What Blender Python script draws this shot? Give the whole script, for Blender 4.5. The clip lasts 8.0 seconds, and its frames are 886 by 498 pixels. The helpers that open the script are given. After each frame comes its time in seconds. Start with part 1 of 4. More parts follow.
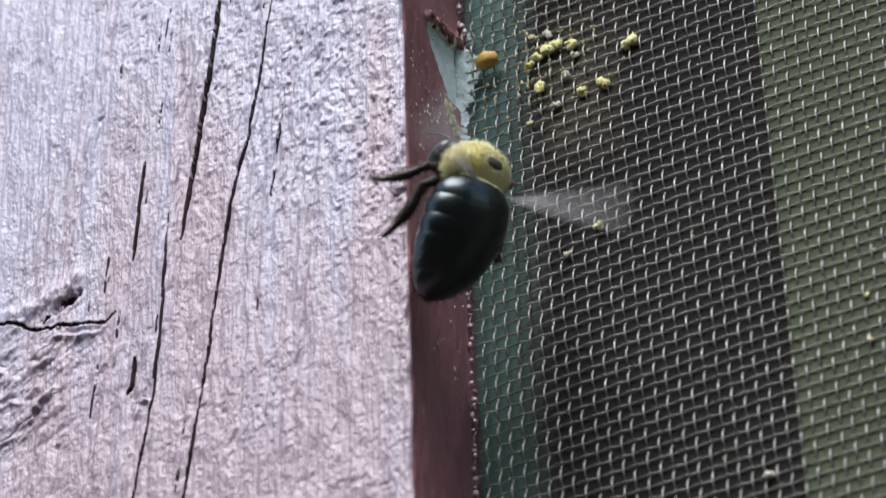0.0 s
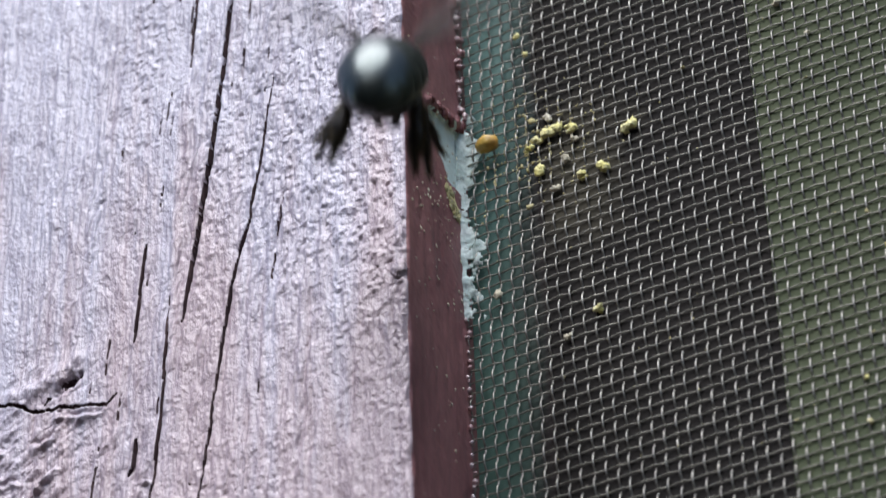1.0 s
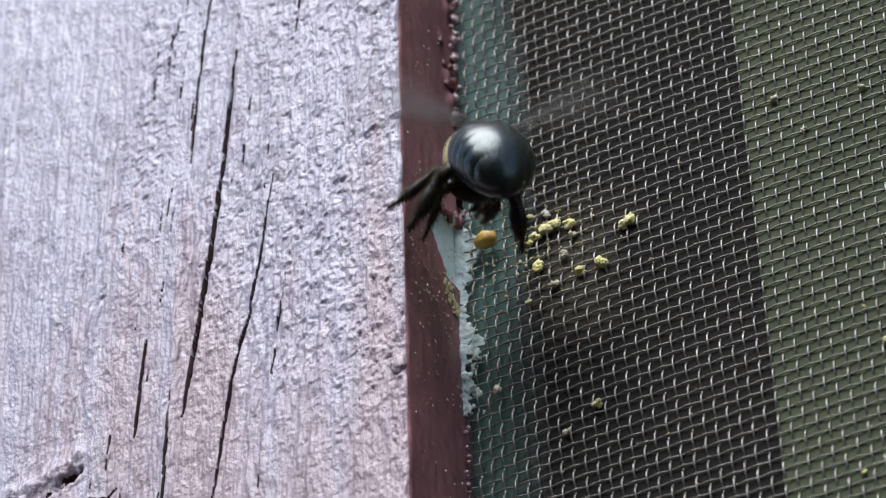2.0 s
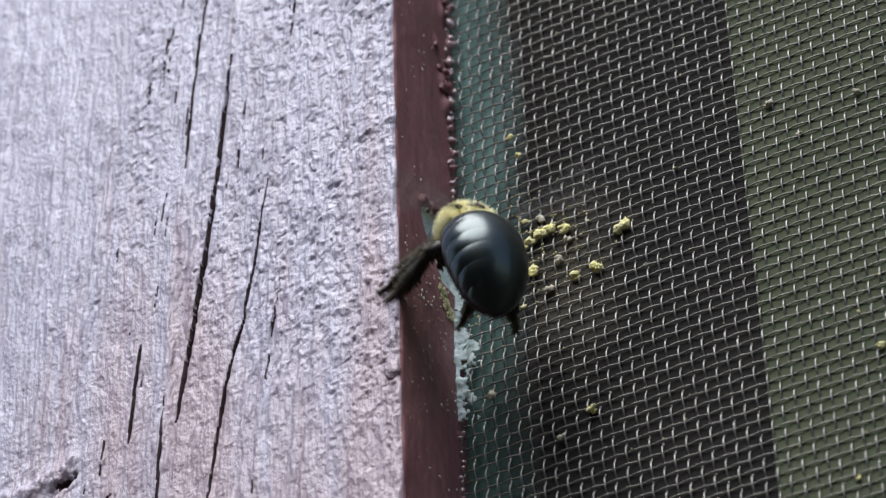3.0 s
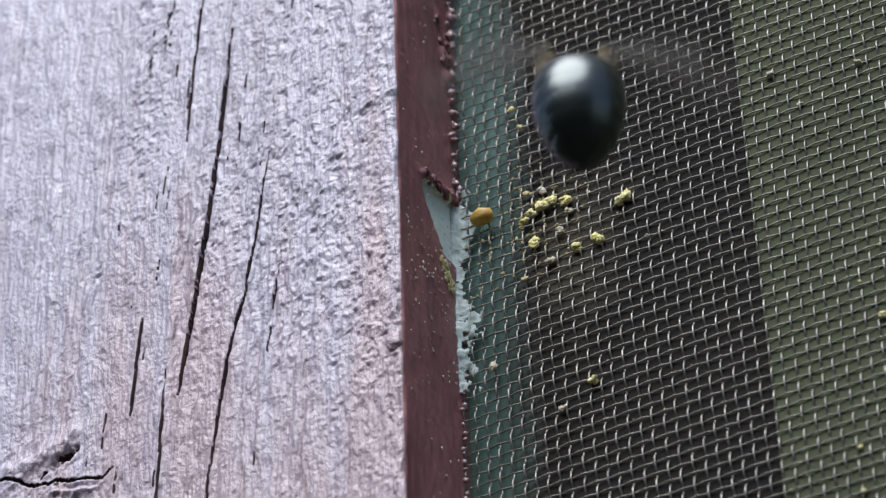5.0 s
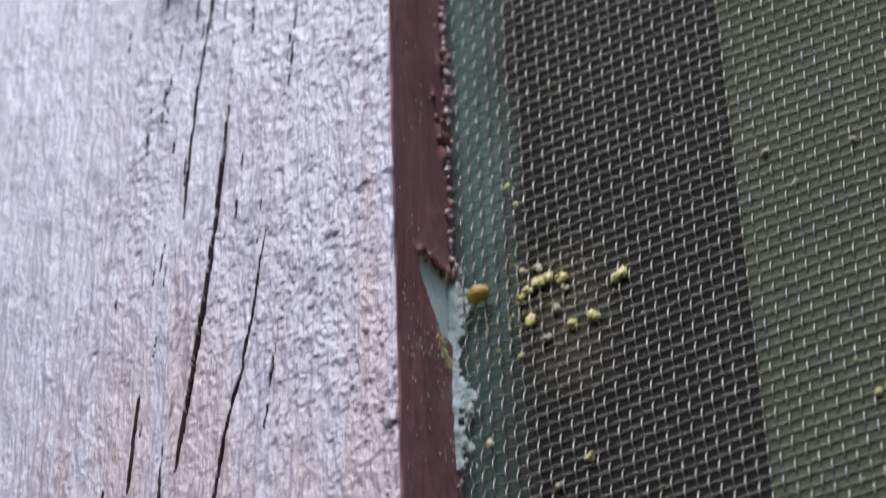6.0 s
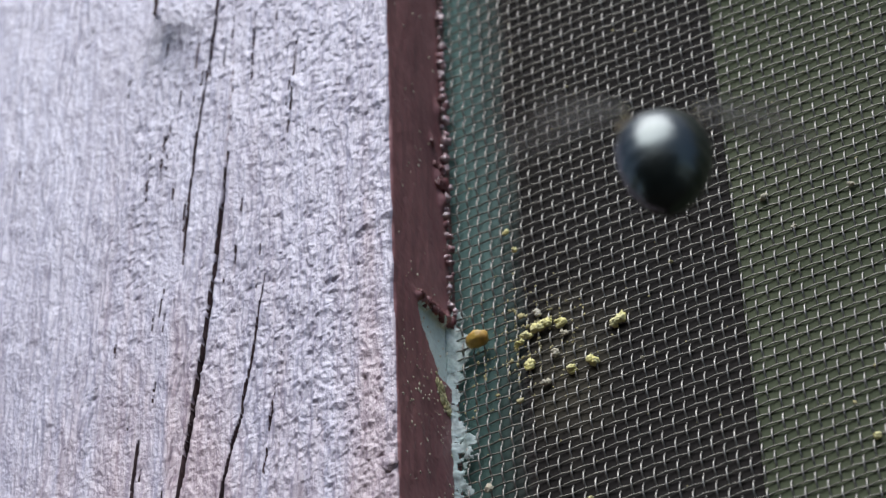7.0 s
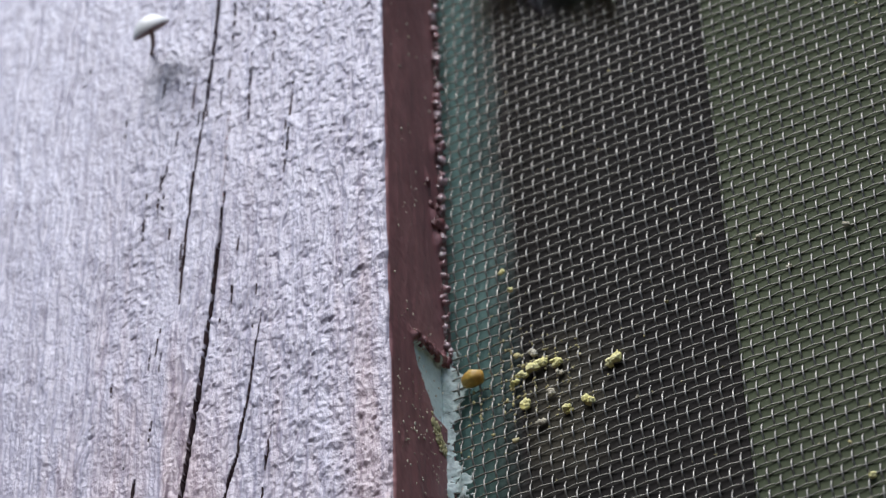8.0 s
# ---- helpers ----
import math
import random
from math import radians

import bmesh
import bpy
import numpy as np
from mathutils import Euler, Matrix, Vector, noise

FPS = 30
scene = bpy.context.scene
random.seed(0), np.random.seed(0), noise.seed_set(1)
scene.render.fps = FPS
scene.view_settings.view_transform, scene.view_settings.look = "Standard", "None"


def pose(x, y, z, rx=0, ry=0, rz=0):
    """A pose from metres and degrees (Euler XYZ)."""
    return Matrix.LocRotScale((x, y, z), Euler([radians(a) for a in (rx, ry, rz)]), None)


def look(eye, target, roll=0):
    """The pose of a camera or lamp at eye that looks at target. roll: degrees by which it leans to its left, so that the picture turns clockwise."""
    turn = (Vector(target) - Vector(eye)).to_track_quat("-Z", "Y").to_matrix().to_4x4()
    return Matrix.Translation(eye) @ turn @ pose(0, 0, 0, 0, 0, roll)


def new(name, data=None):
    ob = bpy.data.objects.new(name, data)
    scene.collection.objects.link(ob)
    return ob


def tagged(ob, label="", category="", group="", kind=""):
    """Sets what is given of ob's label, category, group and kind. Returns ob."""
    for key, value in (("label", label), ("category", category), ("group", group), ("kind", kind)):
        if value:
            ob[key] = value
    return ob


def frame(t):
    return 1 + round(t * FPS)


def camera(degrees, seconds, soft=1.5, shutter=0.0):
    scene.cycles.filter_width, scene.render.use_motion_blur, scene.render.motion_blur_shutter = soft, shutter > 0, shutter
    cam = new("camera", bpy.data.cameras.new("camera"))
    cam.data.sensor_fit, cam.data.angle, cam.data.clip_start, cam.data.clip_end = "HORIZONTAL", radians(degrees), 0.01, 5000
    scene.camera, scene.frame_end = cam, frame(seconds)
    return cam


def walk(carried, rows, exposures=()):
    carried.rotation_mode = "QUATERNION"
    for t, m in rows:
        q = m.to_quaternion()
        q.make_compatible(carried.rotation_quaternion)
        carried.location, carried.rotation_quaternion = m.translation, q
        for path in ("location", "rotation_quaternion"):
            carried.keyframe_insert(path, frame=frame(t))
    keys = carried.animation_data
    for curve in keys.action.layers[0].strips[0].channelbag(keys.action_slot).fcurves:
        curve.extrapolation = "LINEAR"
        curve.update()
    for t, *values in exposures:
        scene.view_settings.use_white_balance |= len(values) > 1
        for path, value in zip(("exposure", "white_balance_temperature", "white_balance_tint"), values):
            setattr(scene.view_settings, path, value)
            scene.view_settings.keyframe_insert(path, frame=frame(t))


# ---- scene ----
cam = camera(14.0, 8.0, soft=1.4, shutter=0.6)
cam.data.dof.use_dof, cam.data.dof.focus_distance, cam.data.dof.aperture_fstop = True, 0.412, 42.0
# seconds, eye (metres), yaw, pitch, roll (degrees)
PATH = [
    (0.0, 0.1347, -0.2833, -0.2864, 25.94, 39.44, -1.74),
    (0.2, 0.1339, -0.2834, -0.2877, 25.79, 39.92, -1.81),
    (0.5, 0.1340, -0.2836, -0.2877, 25.75, 40.33, -1.82),
    (0.8, 0.1341, -0.2836, -0.2879, 25.75, 40.65, -1.82),
    (1.0, 0.1341, -0.2840, -0.2879, 25.74, 40.88, -1.83),
    (1.1, 0.1345, -0.2843, -0.2877, 25.77, 40.99, -1.82),
    (1.2, 0.1349, -0.2846, -0.2875, 25.80, 41.15, -1.81),
    (1.3, 0.1352, -0.2849, -0.2873, 25.84, 41.23, -1.79),
    (1.4, 0.1356, -0.2852, -0.2871, 25.87, 41.50, -1.78),
    (1.5, 0.1360, -0.2855, -0.2869, 25.90, 41.76, -1.77),
    (1.6, 0.1352, -0.2848, -0.2886, 25.79, 42.19, -1.84),
    (1.7, 0.1343, -0.2855, -0.2891, 25.57, 42.38, -1.95),
    (3.0, 0.1356, -0.2849, -0.2879, 25.71, 42.34, -1.89),
    (3.2, 0.1361, -0.2849, -0.2879, 25.77, 42.34, -1.85),
    (3.5, 0.1360, -0.2848, -0.2879, 25.79, 42.34, -1.82),
    (4.0, 0.1361, -0.2845, -0.2875, 25.80, 42.24, -1.78),
    (4.2, 0.1353, -0.2842, -0.2889, 25.73, 42.13, -1.78),
    (5.3, 0.1355, -0.2836, -0.2893, 25.82, 42.18, -2.05),
    (5.5, 0.1352, -0.2845, -0.2891, 25.70, 42.40, -2.10),
    (5.8, 0.1355, -0.2842, -0.2889, 25.69, 42.82, -2.20),
    (6.0, 0.1358, -0.2846, -0.2891, 25.68, 43.26, -2.15),
    (6.2, 0.1351, -0.2852, -0.2899, 25.49, 43.96, -2.26),
    (6.3, 0.1351, -0.2850, -0.2902, 25.49, 44.24, -2.28),
    (6.4, 0.1352, -0.2847, -0.2906, 25.48, 44.51, -2.31),
    (6.5, 0.1352, -0.2845, -0.2909, 25.48, 44.76, -2.33),
    (6.6, 0.1353, -0.2845, -0.2906, 25.51, 44.78, -2.32),
    (6.7, 0.1355, -0.2845, -0.2904, 25.55, 44.69, -2.30),
    (6.8, 0.1356, -0.2845, -0.2901, 25.58, 44.46, -2.29),
    (6.9, 0.1351, -0.2845, -0.2905, 25.49, 44.24, -2.30),
    (7.0, 0.1345, -0.2845, -0.2908, 25.41, 44.20, -2.31),
    (7.2, 0.1355, -0.2846, -0.2900, 25.53, 44.10, -2.26),
    (7.5, 0.1345, -0.2843, -0.2910, 25.38, 44.30, -2.33),
    (7.8, 0.1359, -0.2844, -0.2896, 25.55, 44.17, -2.25),
    (7.9, 0.1354, -0.2844, -0.2906, 25.45, 44.41, -2.28),
    (7.967, 0.1349, -0.2845, -0.2916, 25.35, 44.89, -2.31),
    (8.0, 0.1349, -0.2845, -0.2916, 25.35, 44.89, -2.31),
]
walk(cam, [(t, pose(x, y, z, 90 + pitch, 0, yaw) @ pose(0, 0, 0, 0, 0, roll)) for t, x, y, z, yaw, pitch, roll in PATH],
     exposures=[(0.0, 0.30), (1.7, 0.20), (3.0, 0.06), (5.5, 0.07), (6.5, 0.02), (7.2, -0.02), (8.0, -0.02)])

# ---- light: a bright open sky above and to the left, no direct sun ----
world = bpy.data.worlds.new("sky")
scene.world = world
world.use_nodes = True
wn = world.node_tree.nodes
sky = wn.new("ShaderNodeTexSky")
sky.sky_type = "NISHITA"
sky.sun_disc = False
sky.sun_elevation = radians(61)
sky.sun_rotation = radians(185)
world.node_tree.links.new(sky.outputs[0], wn["Background"].inputs[0])
wn["Background"].inputs[1].default_value = 0.15
sun_data = bpy.data.lights.new("sun", "SUN")
sun_data.energy, sun_data.angle, sun_data.color = 4.7, radians(48), (0.96, 0.97, 1.01)
sun = new("sun", sun_data)
sun.matrix_world = look((0.02, -0.51, 0.86), (0, 0, 0))

MM = 0.001


# ---- materials ----
def material(name, rough=0.5, metal=0.0, spec=0.5):
    m = bpy.data.materials.new(name)
    m.use_nodes = True
    b = m.node_tree.nodes["Principled BSDF"]
    b.inputs["Roughness"].default_value = rough
    b.inputs["Metallic"].default_value = metal
    b.inputs["Specular IOR Level"].default_value = spec
    return m, m.node_tree, b


def noise_node(nt, scale, detail=4.0, rough=0.55, stretch=None, lean=0.0):
    co = nt.nodes.new("ShaderNodeTexCoord")
    n = nt.nodes.new("ShaderNodeTexNoise")
    n.inputs["Scale"].default_value, n.inputs["Detail"].default_value, n.inputs["Roughness"].default_value = scale, detail, rough
    src = co.outputs["Object"]
    if stretch:
        mp = nt.nodes.new("ShaderNodeMapping")
        mp.inputs["Scale"].default_value = stretch
        mp.inputs["Rotation"].default_value = (0, lean, 0)
        nt.links.new(src, mp.inputs["Vector"])
        src = mp.outputs["Vector"]
    nt.links.new(src, n.inputs["Vector"])
    return n.outputs["Fac"]


def ramp(nt, fac, stops):
    r = nt.nodes.new("ShaderNodeValToRGB")
    while len(r.color_ramp.elements) < len(stops):
        r.color_ramp.elements.new(0.5)
    for e, (p, c) in zip(r.color_ramp.elements, stops):
        e.position, e.color = p, (*c, 1)
    nt.links.new(fac, r.inputs["Fac"])
    return r.outputs["Color"]


def blend(nt, fac, a, b):
    m = nt.nodes.new("ShaderNodeMix")
    m.data_type = "RGBA"
    nt.links.new(fac, m.inputs["Factor"])
    nt.links.new(a, m.inputs["A"])
    nt.links.new(b, m.inputs["B"])
    return m.outputs["Result"]


def bump(nt, bsdf, fac, height, strength=0.6):
    b = nt.nodes.new("ShaderNodeBump")
    b.inputs["Distance"].default_value, b.inputs["Strength"].default_value = height, strength
    nt.links.new(fac, b.inputs["Height"])
    nt.links.new(b.outputs["Normal"], bsdf.inputs["Normal"])


def two_scale(name, stops, coarse, fine, fine_stops, rough=0.5, metal=0.0, spec=0.5, relief=0.0, stretch=None):
    """A surface whose colour varies at a coarse and at a fine scale, with a little relief."""
    m, nt, b = material(name, rough, metal, spec)
    a = ramp(nt, noise_node(nt, coarse, 3.0, 0.5, stretch), stops)
    f = noise_node(nt, fine, 3.0, 0.6, stretch)
    c = ramp(nt, f, fine_stops)
    mul = nt.nodes.new("ShaderNodeMix")
    mul.data_type, mul.blend_type = "RGBA", "MULTIPLY"
    mul.inputs["Factor"].default_value = 1.0
    nt.links.new(a, mul.inputs["A"])
    nt.links.new(c, mul.inputs["B"])
    nt.links.new(mul.outputs["Result"], b.inputs["Base Color"])
    if relief:
        bump(nt, b, f, relief)
    return m


GREY = lambda lo, hi: [(0.3, (lo, lo, lo)), (0.7, (hi, hi, hi))]


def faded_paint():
    """Weathered paint: rosier low on the board, a cool grey sky sheen painted in higher up, streaked along the grain.
    """
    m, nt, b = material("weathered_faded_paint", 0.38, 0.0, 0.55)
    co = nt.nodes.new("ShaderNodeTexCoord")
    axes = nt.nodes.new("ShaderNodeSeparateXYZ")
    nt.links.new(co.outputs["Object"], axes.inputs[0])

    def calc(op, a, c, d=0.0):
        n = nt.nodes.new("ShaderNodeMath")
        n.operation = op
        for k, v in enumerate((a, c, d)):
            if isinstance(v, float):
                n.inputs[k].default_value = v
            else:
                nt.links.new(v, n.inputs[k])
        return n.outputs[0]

    # height puts the sky's cool, paler sheen into the colour towards the top
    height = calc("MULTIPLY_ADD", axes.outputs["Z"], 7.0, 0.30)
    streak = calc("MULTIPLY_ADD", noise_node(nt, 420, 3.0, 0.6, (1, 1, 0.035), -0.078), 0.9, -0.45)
    tone_shift = calc("MULTIPLY_ADD", noise_node(nt, 70, 4.0, 0.6, (1, 1, 0.16), -0.078), 1.5, -0.55)
    base = ramp(nt, calc("ADD", calc("ADD", height, tone_shift), streak), [(0.12, (0.435, 0.335, 0.365)), (0.52, (0.45, 0.42, 0.505)), (0.88, (0.535, 0.515, 0.61))])
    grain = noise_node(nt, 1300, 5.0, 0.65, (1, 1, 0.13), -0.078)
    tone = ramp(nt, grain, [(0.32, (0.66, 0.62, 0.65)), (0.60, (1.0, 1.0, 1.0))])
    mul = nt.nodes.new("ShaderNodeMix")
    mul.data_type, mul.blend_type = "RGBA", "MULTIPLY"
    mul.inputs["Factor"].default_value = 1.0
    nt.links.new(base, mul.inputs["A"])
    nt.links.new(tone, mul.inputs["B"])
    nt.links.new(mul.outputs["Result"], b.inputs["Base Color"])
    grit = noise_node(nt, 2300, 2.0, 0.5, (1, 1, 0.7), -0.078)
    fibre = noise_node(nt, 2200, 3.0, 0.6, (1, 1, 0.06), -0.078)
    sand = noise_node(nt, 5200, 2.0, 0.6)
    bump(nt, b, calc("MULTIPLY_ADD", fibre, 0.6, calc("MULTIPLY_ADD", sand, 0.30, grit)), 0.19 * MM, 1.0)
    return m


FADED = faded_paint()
BROWN = two_scale("red_brown_paint", [(0.3, (0.225, 0.092, 0.098)), (0.7, (0.37, 0.170, 0.168))], 110, 900, GREY(0.7, 1.0), 0.5, spec=0.35, relief=0.05 * MM, stretch=(1, 1, 0.4))
MAROON = two_scale("dark_maroon_paint", [(0.3, (0.13, 0.035, 0.038)), (0.7, (0.20, 0.06, 0.06))], 200, 1500, GREY(0.7, 1.0), 0.45, relief=0.04 * MM)
CRACK = two_scale("bare_wood_in_cracks", [(0.3, (0.038, 0.021, 0.024)), (0.7, (0.075, 0.041, 0.045))], 300, 2500, GREY(0.6, 1.0), 0.8, spec=0.2, relief=0.05 * MM)
OLD_BLUE = two_scale("old_pale_blue_paint", [(0.3, (0.62, 0.75, 0.72)), (0.7, (0.74, 0.84, 0.81))], 260, 1800, GREY(0.8, 1.0), 0.5, relief=0.05 * MM)
WIRE = two_scale("dusty_aluminium_wire", [(0.3, (0.21, 0.20, 0.18)), (0.7, (0.40, 0.38, 0.34))], 300, 4000, GREY(0.6, 1.0), 0.40, metal=0.65, relief=0.01 * MM)
# cross wires: a little darker and less metallic than the uprights
DULL_WIRE = two_scale("dusty_duller_wire", [(0.3, (0.195, 0.185, 0.155)), (0.7, (0.325, 0.31, 0.26))], 300, 4000, GREY(0.6, 1.0), 0.5, metal=0.4, relief=0.01 * MM)


def graded_teal():
    """Teal paint, darker and greener low down, that blends to dark umber towards its free edge."""
    m, nt, b = material("graded_teal_paint", 0.8, 0.0, 0.2)
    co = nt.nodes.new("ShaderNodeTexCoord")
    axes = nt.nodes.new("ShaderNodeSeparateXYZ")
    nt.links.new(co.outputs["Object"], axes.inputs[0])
    tone_shift = nt.nodes.new("ShaderNodeMath")
    tone_shift.operation = "MULTIPLY_ADD"
    nt.links.new(axes.outputs["X"], tone_shift.inputs[0])
    tone_shift.inputs[1].default_value = 90.0
    nt.links.new(noise_node(nt, 60, 4.0, 0.6, (1, 1, 0.3)), tone_shift.inputs[2])
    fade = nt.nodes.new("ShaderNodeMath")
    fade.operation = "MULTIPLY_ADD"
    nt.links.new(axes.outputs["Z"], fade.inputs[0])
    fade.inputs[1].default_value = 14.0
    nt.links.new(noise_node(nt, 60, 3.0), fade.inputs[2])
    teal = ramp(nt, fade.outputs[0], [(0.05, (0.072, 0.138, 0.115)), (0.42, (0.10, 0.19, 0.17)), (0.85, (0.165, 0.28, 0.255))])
    # the dark umber that takes over near the free edge
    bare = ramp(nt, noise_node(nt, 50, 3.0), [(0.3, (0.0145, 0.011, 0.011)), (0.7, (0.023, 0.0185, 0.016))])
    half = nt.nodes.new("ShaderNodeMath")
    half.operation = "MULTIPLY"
    nt.links.new(tone_shift.outputs[0], half.inputs[0])
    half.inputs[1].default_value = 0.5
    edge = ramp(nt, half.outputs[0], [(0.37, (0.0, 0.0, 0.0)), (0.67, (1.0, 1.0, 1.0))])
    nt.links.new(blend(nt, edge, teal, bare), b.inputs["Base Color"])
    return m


TEAL = graded_teal()


def dusty_umber():
    """Dark umber paint with a patch of ochre dust round the pollen."""
    m = two_scale("dark_umber_paint", [(0.3, (0.0122, 0.0102, 0.0097)), (0.7, (0.0205, 0.0172, 0.0148))], 26, 400, GREY(0.8, 1.0), 0.85, spec=0.15)
    nt, b = m.node_tree, m.node_tree.nodes["Principled BSDF"]
    co, away, dust = nt.nodes.new("ShaderNodeTexCoord"), nt.nodes.new("ShaderNodeVectorMath"), nt.nodes.new("ShaderNodeRGB")
    mp = nt.nodes.new("ShaderNodeMapping")
    mp.vector_type = "TEXTURE"
    mp.inputs["Location"].default_value, mp.inputs["Scale"].default_value = (0.014, 0.0004, -0.010), (0.020, 0.05, 0.030)
    away.operation = "LENGTH"
    nt.links.new(co.outputs["Object"], mp.inputs["Vector"])
    nt.links.new(mp.outputs["Vector"], away.inputs[0])
    ragged = nt.nodes.new("ShaderNodeMath")
    ragged.operation = "ADD"
    nt.links.new(away.outputs["Value"], ragged.inputs[0])
    nt.links.new(noise_node(nt, 160, 4.0, 0.65), ragged.inputs[1])
    share = ramp(nt, ragged.outputs[0], [(0.45, (1.0, 1.0, 1.0)), (1.0, (0.0, 0.0, 0.0))])
    dust.outputs[0].default_value = (0.066, 0.059, 0.041, 1)
    nt.links.new(blend(nt, share, b.inputs["Base Color"].links[0].from_socket, dust.outputs[0]), b.inputs["Base Color"])
    return m


DARK = dusty_umber()
GREEN = two_scale("olive_green_paint", [(0.3, (0.070, 0.085, 0.048)), (0.7, (0.090, 0.104, 0.060))], 40, 400, GREY(0.85, 1.0), 0.85, spec=0.15)
POLLEN = two_scale("yellow_pollen", [(0.3, (0.84, 0.76, 0.24)), (0.7, (0.95, 0.91, 0.56))], 500, 3000, GREY(0.7, 1.0), 0.9, spec=0.1, relief=0.08 * MM)
DUSTY = two_scale("dusty_ochre_grains", [(0.3, (0.46, 0.40, 0.18)), (0.7, (0.66, 0.60, 0.36))], 500, 3000, GREY(0.6, 1.0), 0.9, spec=0.1)
PALE = two_scale("pale_cream_crumbs", [(0.3, (0.56, 0.50, 0.36)), (0.7, (0.74, 0.70, 0.58))], 500, 3000, GREY(0.7, 1.0), 0.9, spec=0.1, relief=0.08 * MM)
AMBER = two_scale("amber_resin", [(0.35, (0.56, 0.29, 0.05)), (0.65, (0.76, 0.55, 0.12))], 350, 2500, GREY(0.8, 1.0), 0.45, relief=0.06 * MM)


def web_material():
    """Pale dusty web, dense in places and thin enough to see through in others."""
    m, nt, b = material("pale_grey_web_and_dust", 0.7, 0.0, 0.3)
    nt.links.new(ramp(nt, noise_node(nt, 500, 4.0), [(0.3, (0.50, 0.64, 0.61)), (0.7, (0.80, 0.88, 0.86))]), b.inputs["Base Color"])
    nt.links.new(ramp(nt, noise_node(nt, 420, 5.0, 0.65), [(0.34, (0.25, 0.25, 0.25)), (0.60, (0.85, 0.85, 0.85))]), b.inputs["Alpha"])
    return m


WEB = web_material()
WHITE = two_scale("white_paint", [(0.3, (0.74, 0.74, 0.73)), (0.7, (0.82, 0.82, 0.82))], 300, 2000, GREY(0.9, 1.0), 0.4)
RUST = two_scale("rusty_steel", [(0.3, (0.13, 0.07, 0.05)), (0.7, (0.22, 0.13, 0.10))], 500, 3000, GREY(0.6, 1.0), 0.6, metal=0.3)
CHITIN = two_scale("glossy_black_shell", [(0.3, (0.007, 0.010, 0.010)), (0.7, (0.013, 0.016, 0.016))], 250, 4000, GREY(0.8, 1.0), 0.28, spec=0.75, relief=0.008 * MM)
CHITIN.node_tree.nodes["Principled BSDF"].inputs["Specular Tint"].default_value = (0.84, 0.97, 0.95, 1)
LEG = two_scale("dark_brown_shell", [(0.3, (0.012, 0.008, 0.007)), (0.7, (0.03, 0.02, 0.017))], 300, 4000, GREY(0.7, 1.0), 0.5, spec=0.4, relief=0.02 * MM)
SKIN = two_scale("glossy_black_brown_skin", [(0.3, (0.05, 0.038, 0.026)), (0.7, (0.10, 0.078, 0.05))], 300, 4000, GREY(0.7, 1.0), 0.35, spec=0.6)
SHIN_HAIR = two_scale("tan_brown_hair", [(0.3, (0.07, 0.053, 0.030)), (0.7, (0.17, 0.135, 0.07))], 400, 4000, GREY(0.7, 1.0), 0.6, spec=0.3)
FUZZ = two_scale("pale_yellow_hair", [(0.3, (0.95, 0.85, 0.34)), (0.7, (0.98, 0.95, 0.66))], 300, 4000, GREY(0.85, 1.0), 0.5, spec=0.5)
fur = FUZZ.node_tree.nodes["Principled BSDF"].inputs
fur["Sheen Weight"].default_value, fur["Sheen Roughness"].default_value, fur["Sheen Tint"].default_value = 0.8, 0.45, (1.0, 0.93, 0.55, 1)
EYE_MAT = two_scale("dark_compound_eye", [(0.3, (0.01, 0.009, 0.008)), (0.7, (0.02, 0.018, 0.015))], 400, 6000, GREY(0.8, 1.0), 0.3)
GROUND = two_scale("dark_earth", [(0.3, (0.026, 0.023, 0.019)), (0.7, (0.046, 0.041, 0.034))], 0.8, 40, GREY(0.7, 1.0), 0.95, spec=0.1)
BACKDROP_GREEN = two_scale("dark_green_backdrop", [(0.3, (0.02, 0.03, 0.014)), (0.7, (0.05, 0.07, 0.03))], 3, 30, GREY(0.5, 1.0), 0.9, spec=0.1)
BEAD = two_scale("glossy_paint_beads", [(0.35, (0.34, 0.16, 0.17)), (0.65, (0.62, 0.50, 0.52))], 700, 3000, GREY(0.7, 1.0), 0.25, spec=0.6)
WALL = two_scale("red_brown_wall_paint", [(0.3, (0.09, 0.035, 0.032)), (0.7, (0.12, 0.05, 0.045))], 6, 120, GREY(0.8, 1.0), 0.6)


def wing_material():
    m, nt, b = material("smoky_clear_membrane", 0.3, 0.0, 0.5)
    f = noise_node(nt, 700, 3.0)
    nt.links.new(ramp(nt, f, [(0.3, (0.66, 0.65, 0.64)), (0.7, (0.80, 0.79, 0.78))]), b.inputs["Base Color"])
    b.inputs["Alpha"].default_value = 0.20
    return m


WING = wing_material()


# ---- small tools ----
def mesh_object(name, verts, faces, mats, parent=None, label="", smooth=True, slots=None):
    me = bpy.data.meshes.new(name)
    me.from_pydata([tuple(v) for v in verts], [], [tuple(f) for f in faces])
    for m in mats if isinstance(mats, (list, tuple)) else [mats]:
        me.materials.append(m)
    if slots is not None:
        me.polygons.foreach_set("material_index", np.asarray(slots, dtype=np.int32))
    me.polygons.foreach_set("use_smooth", np.full(len(me.polygons), smooth))
    me.update()
    ob = new(name, me)
    ob.parent = parent
    return tagged(ob, label=label)


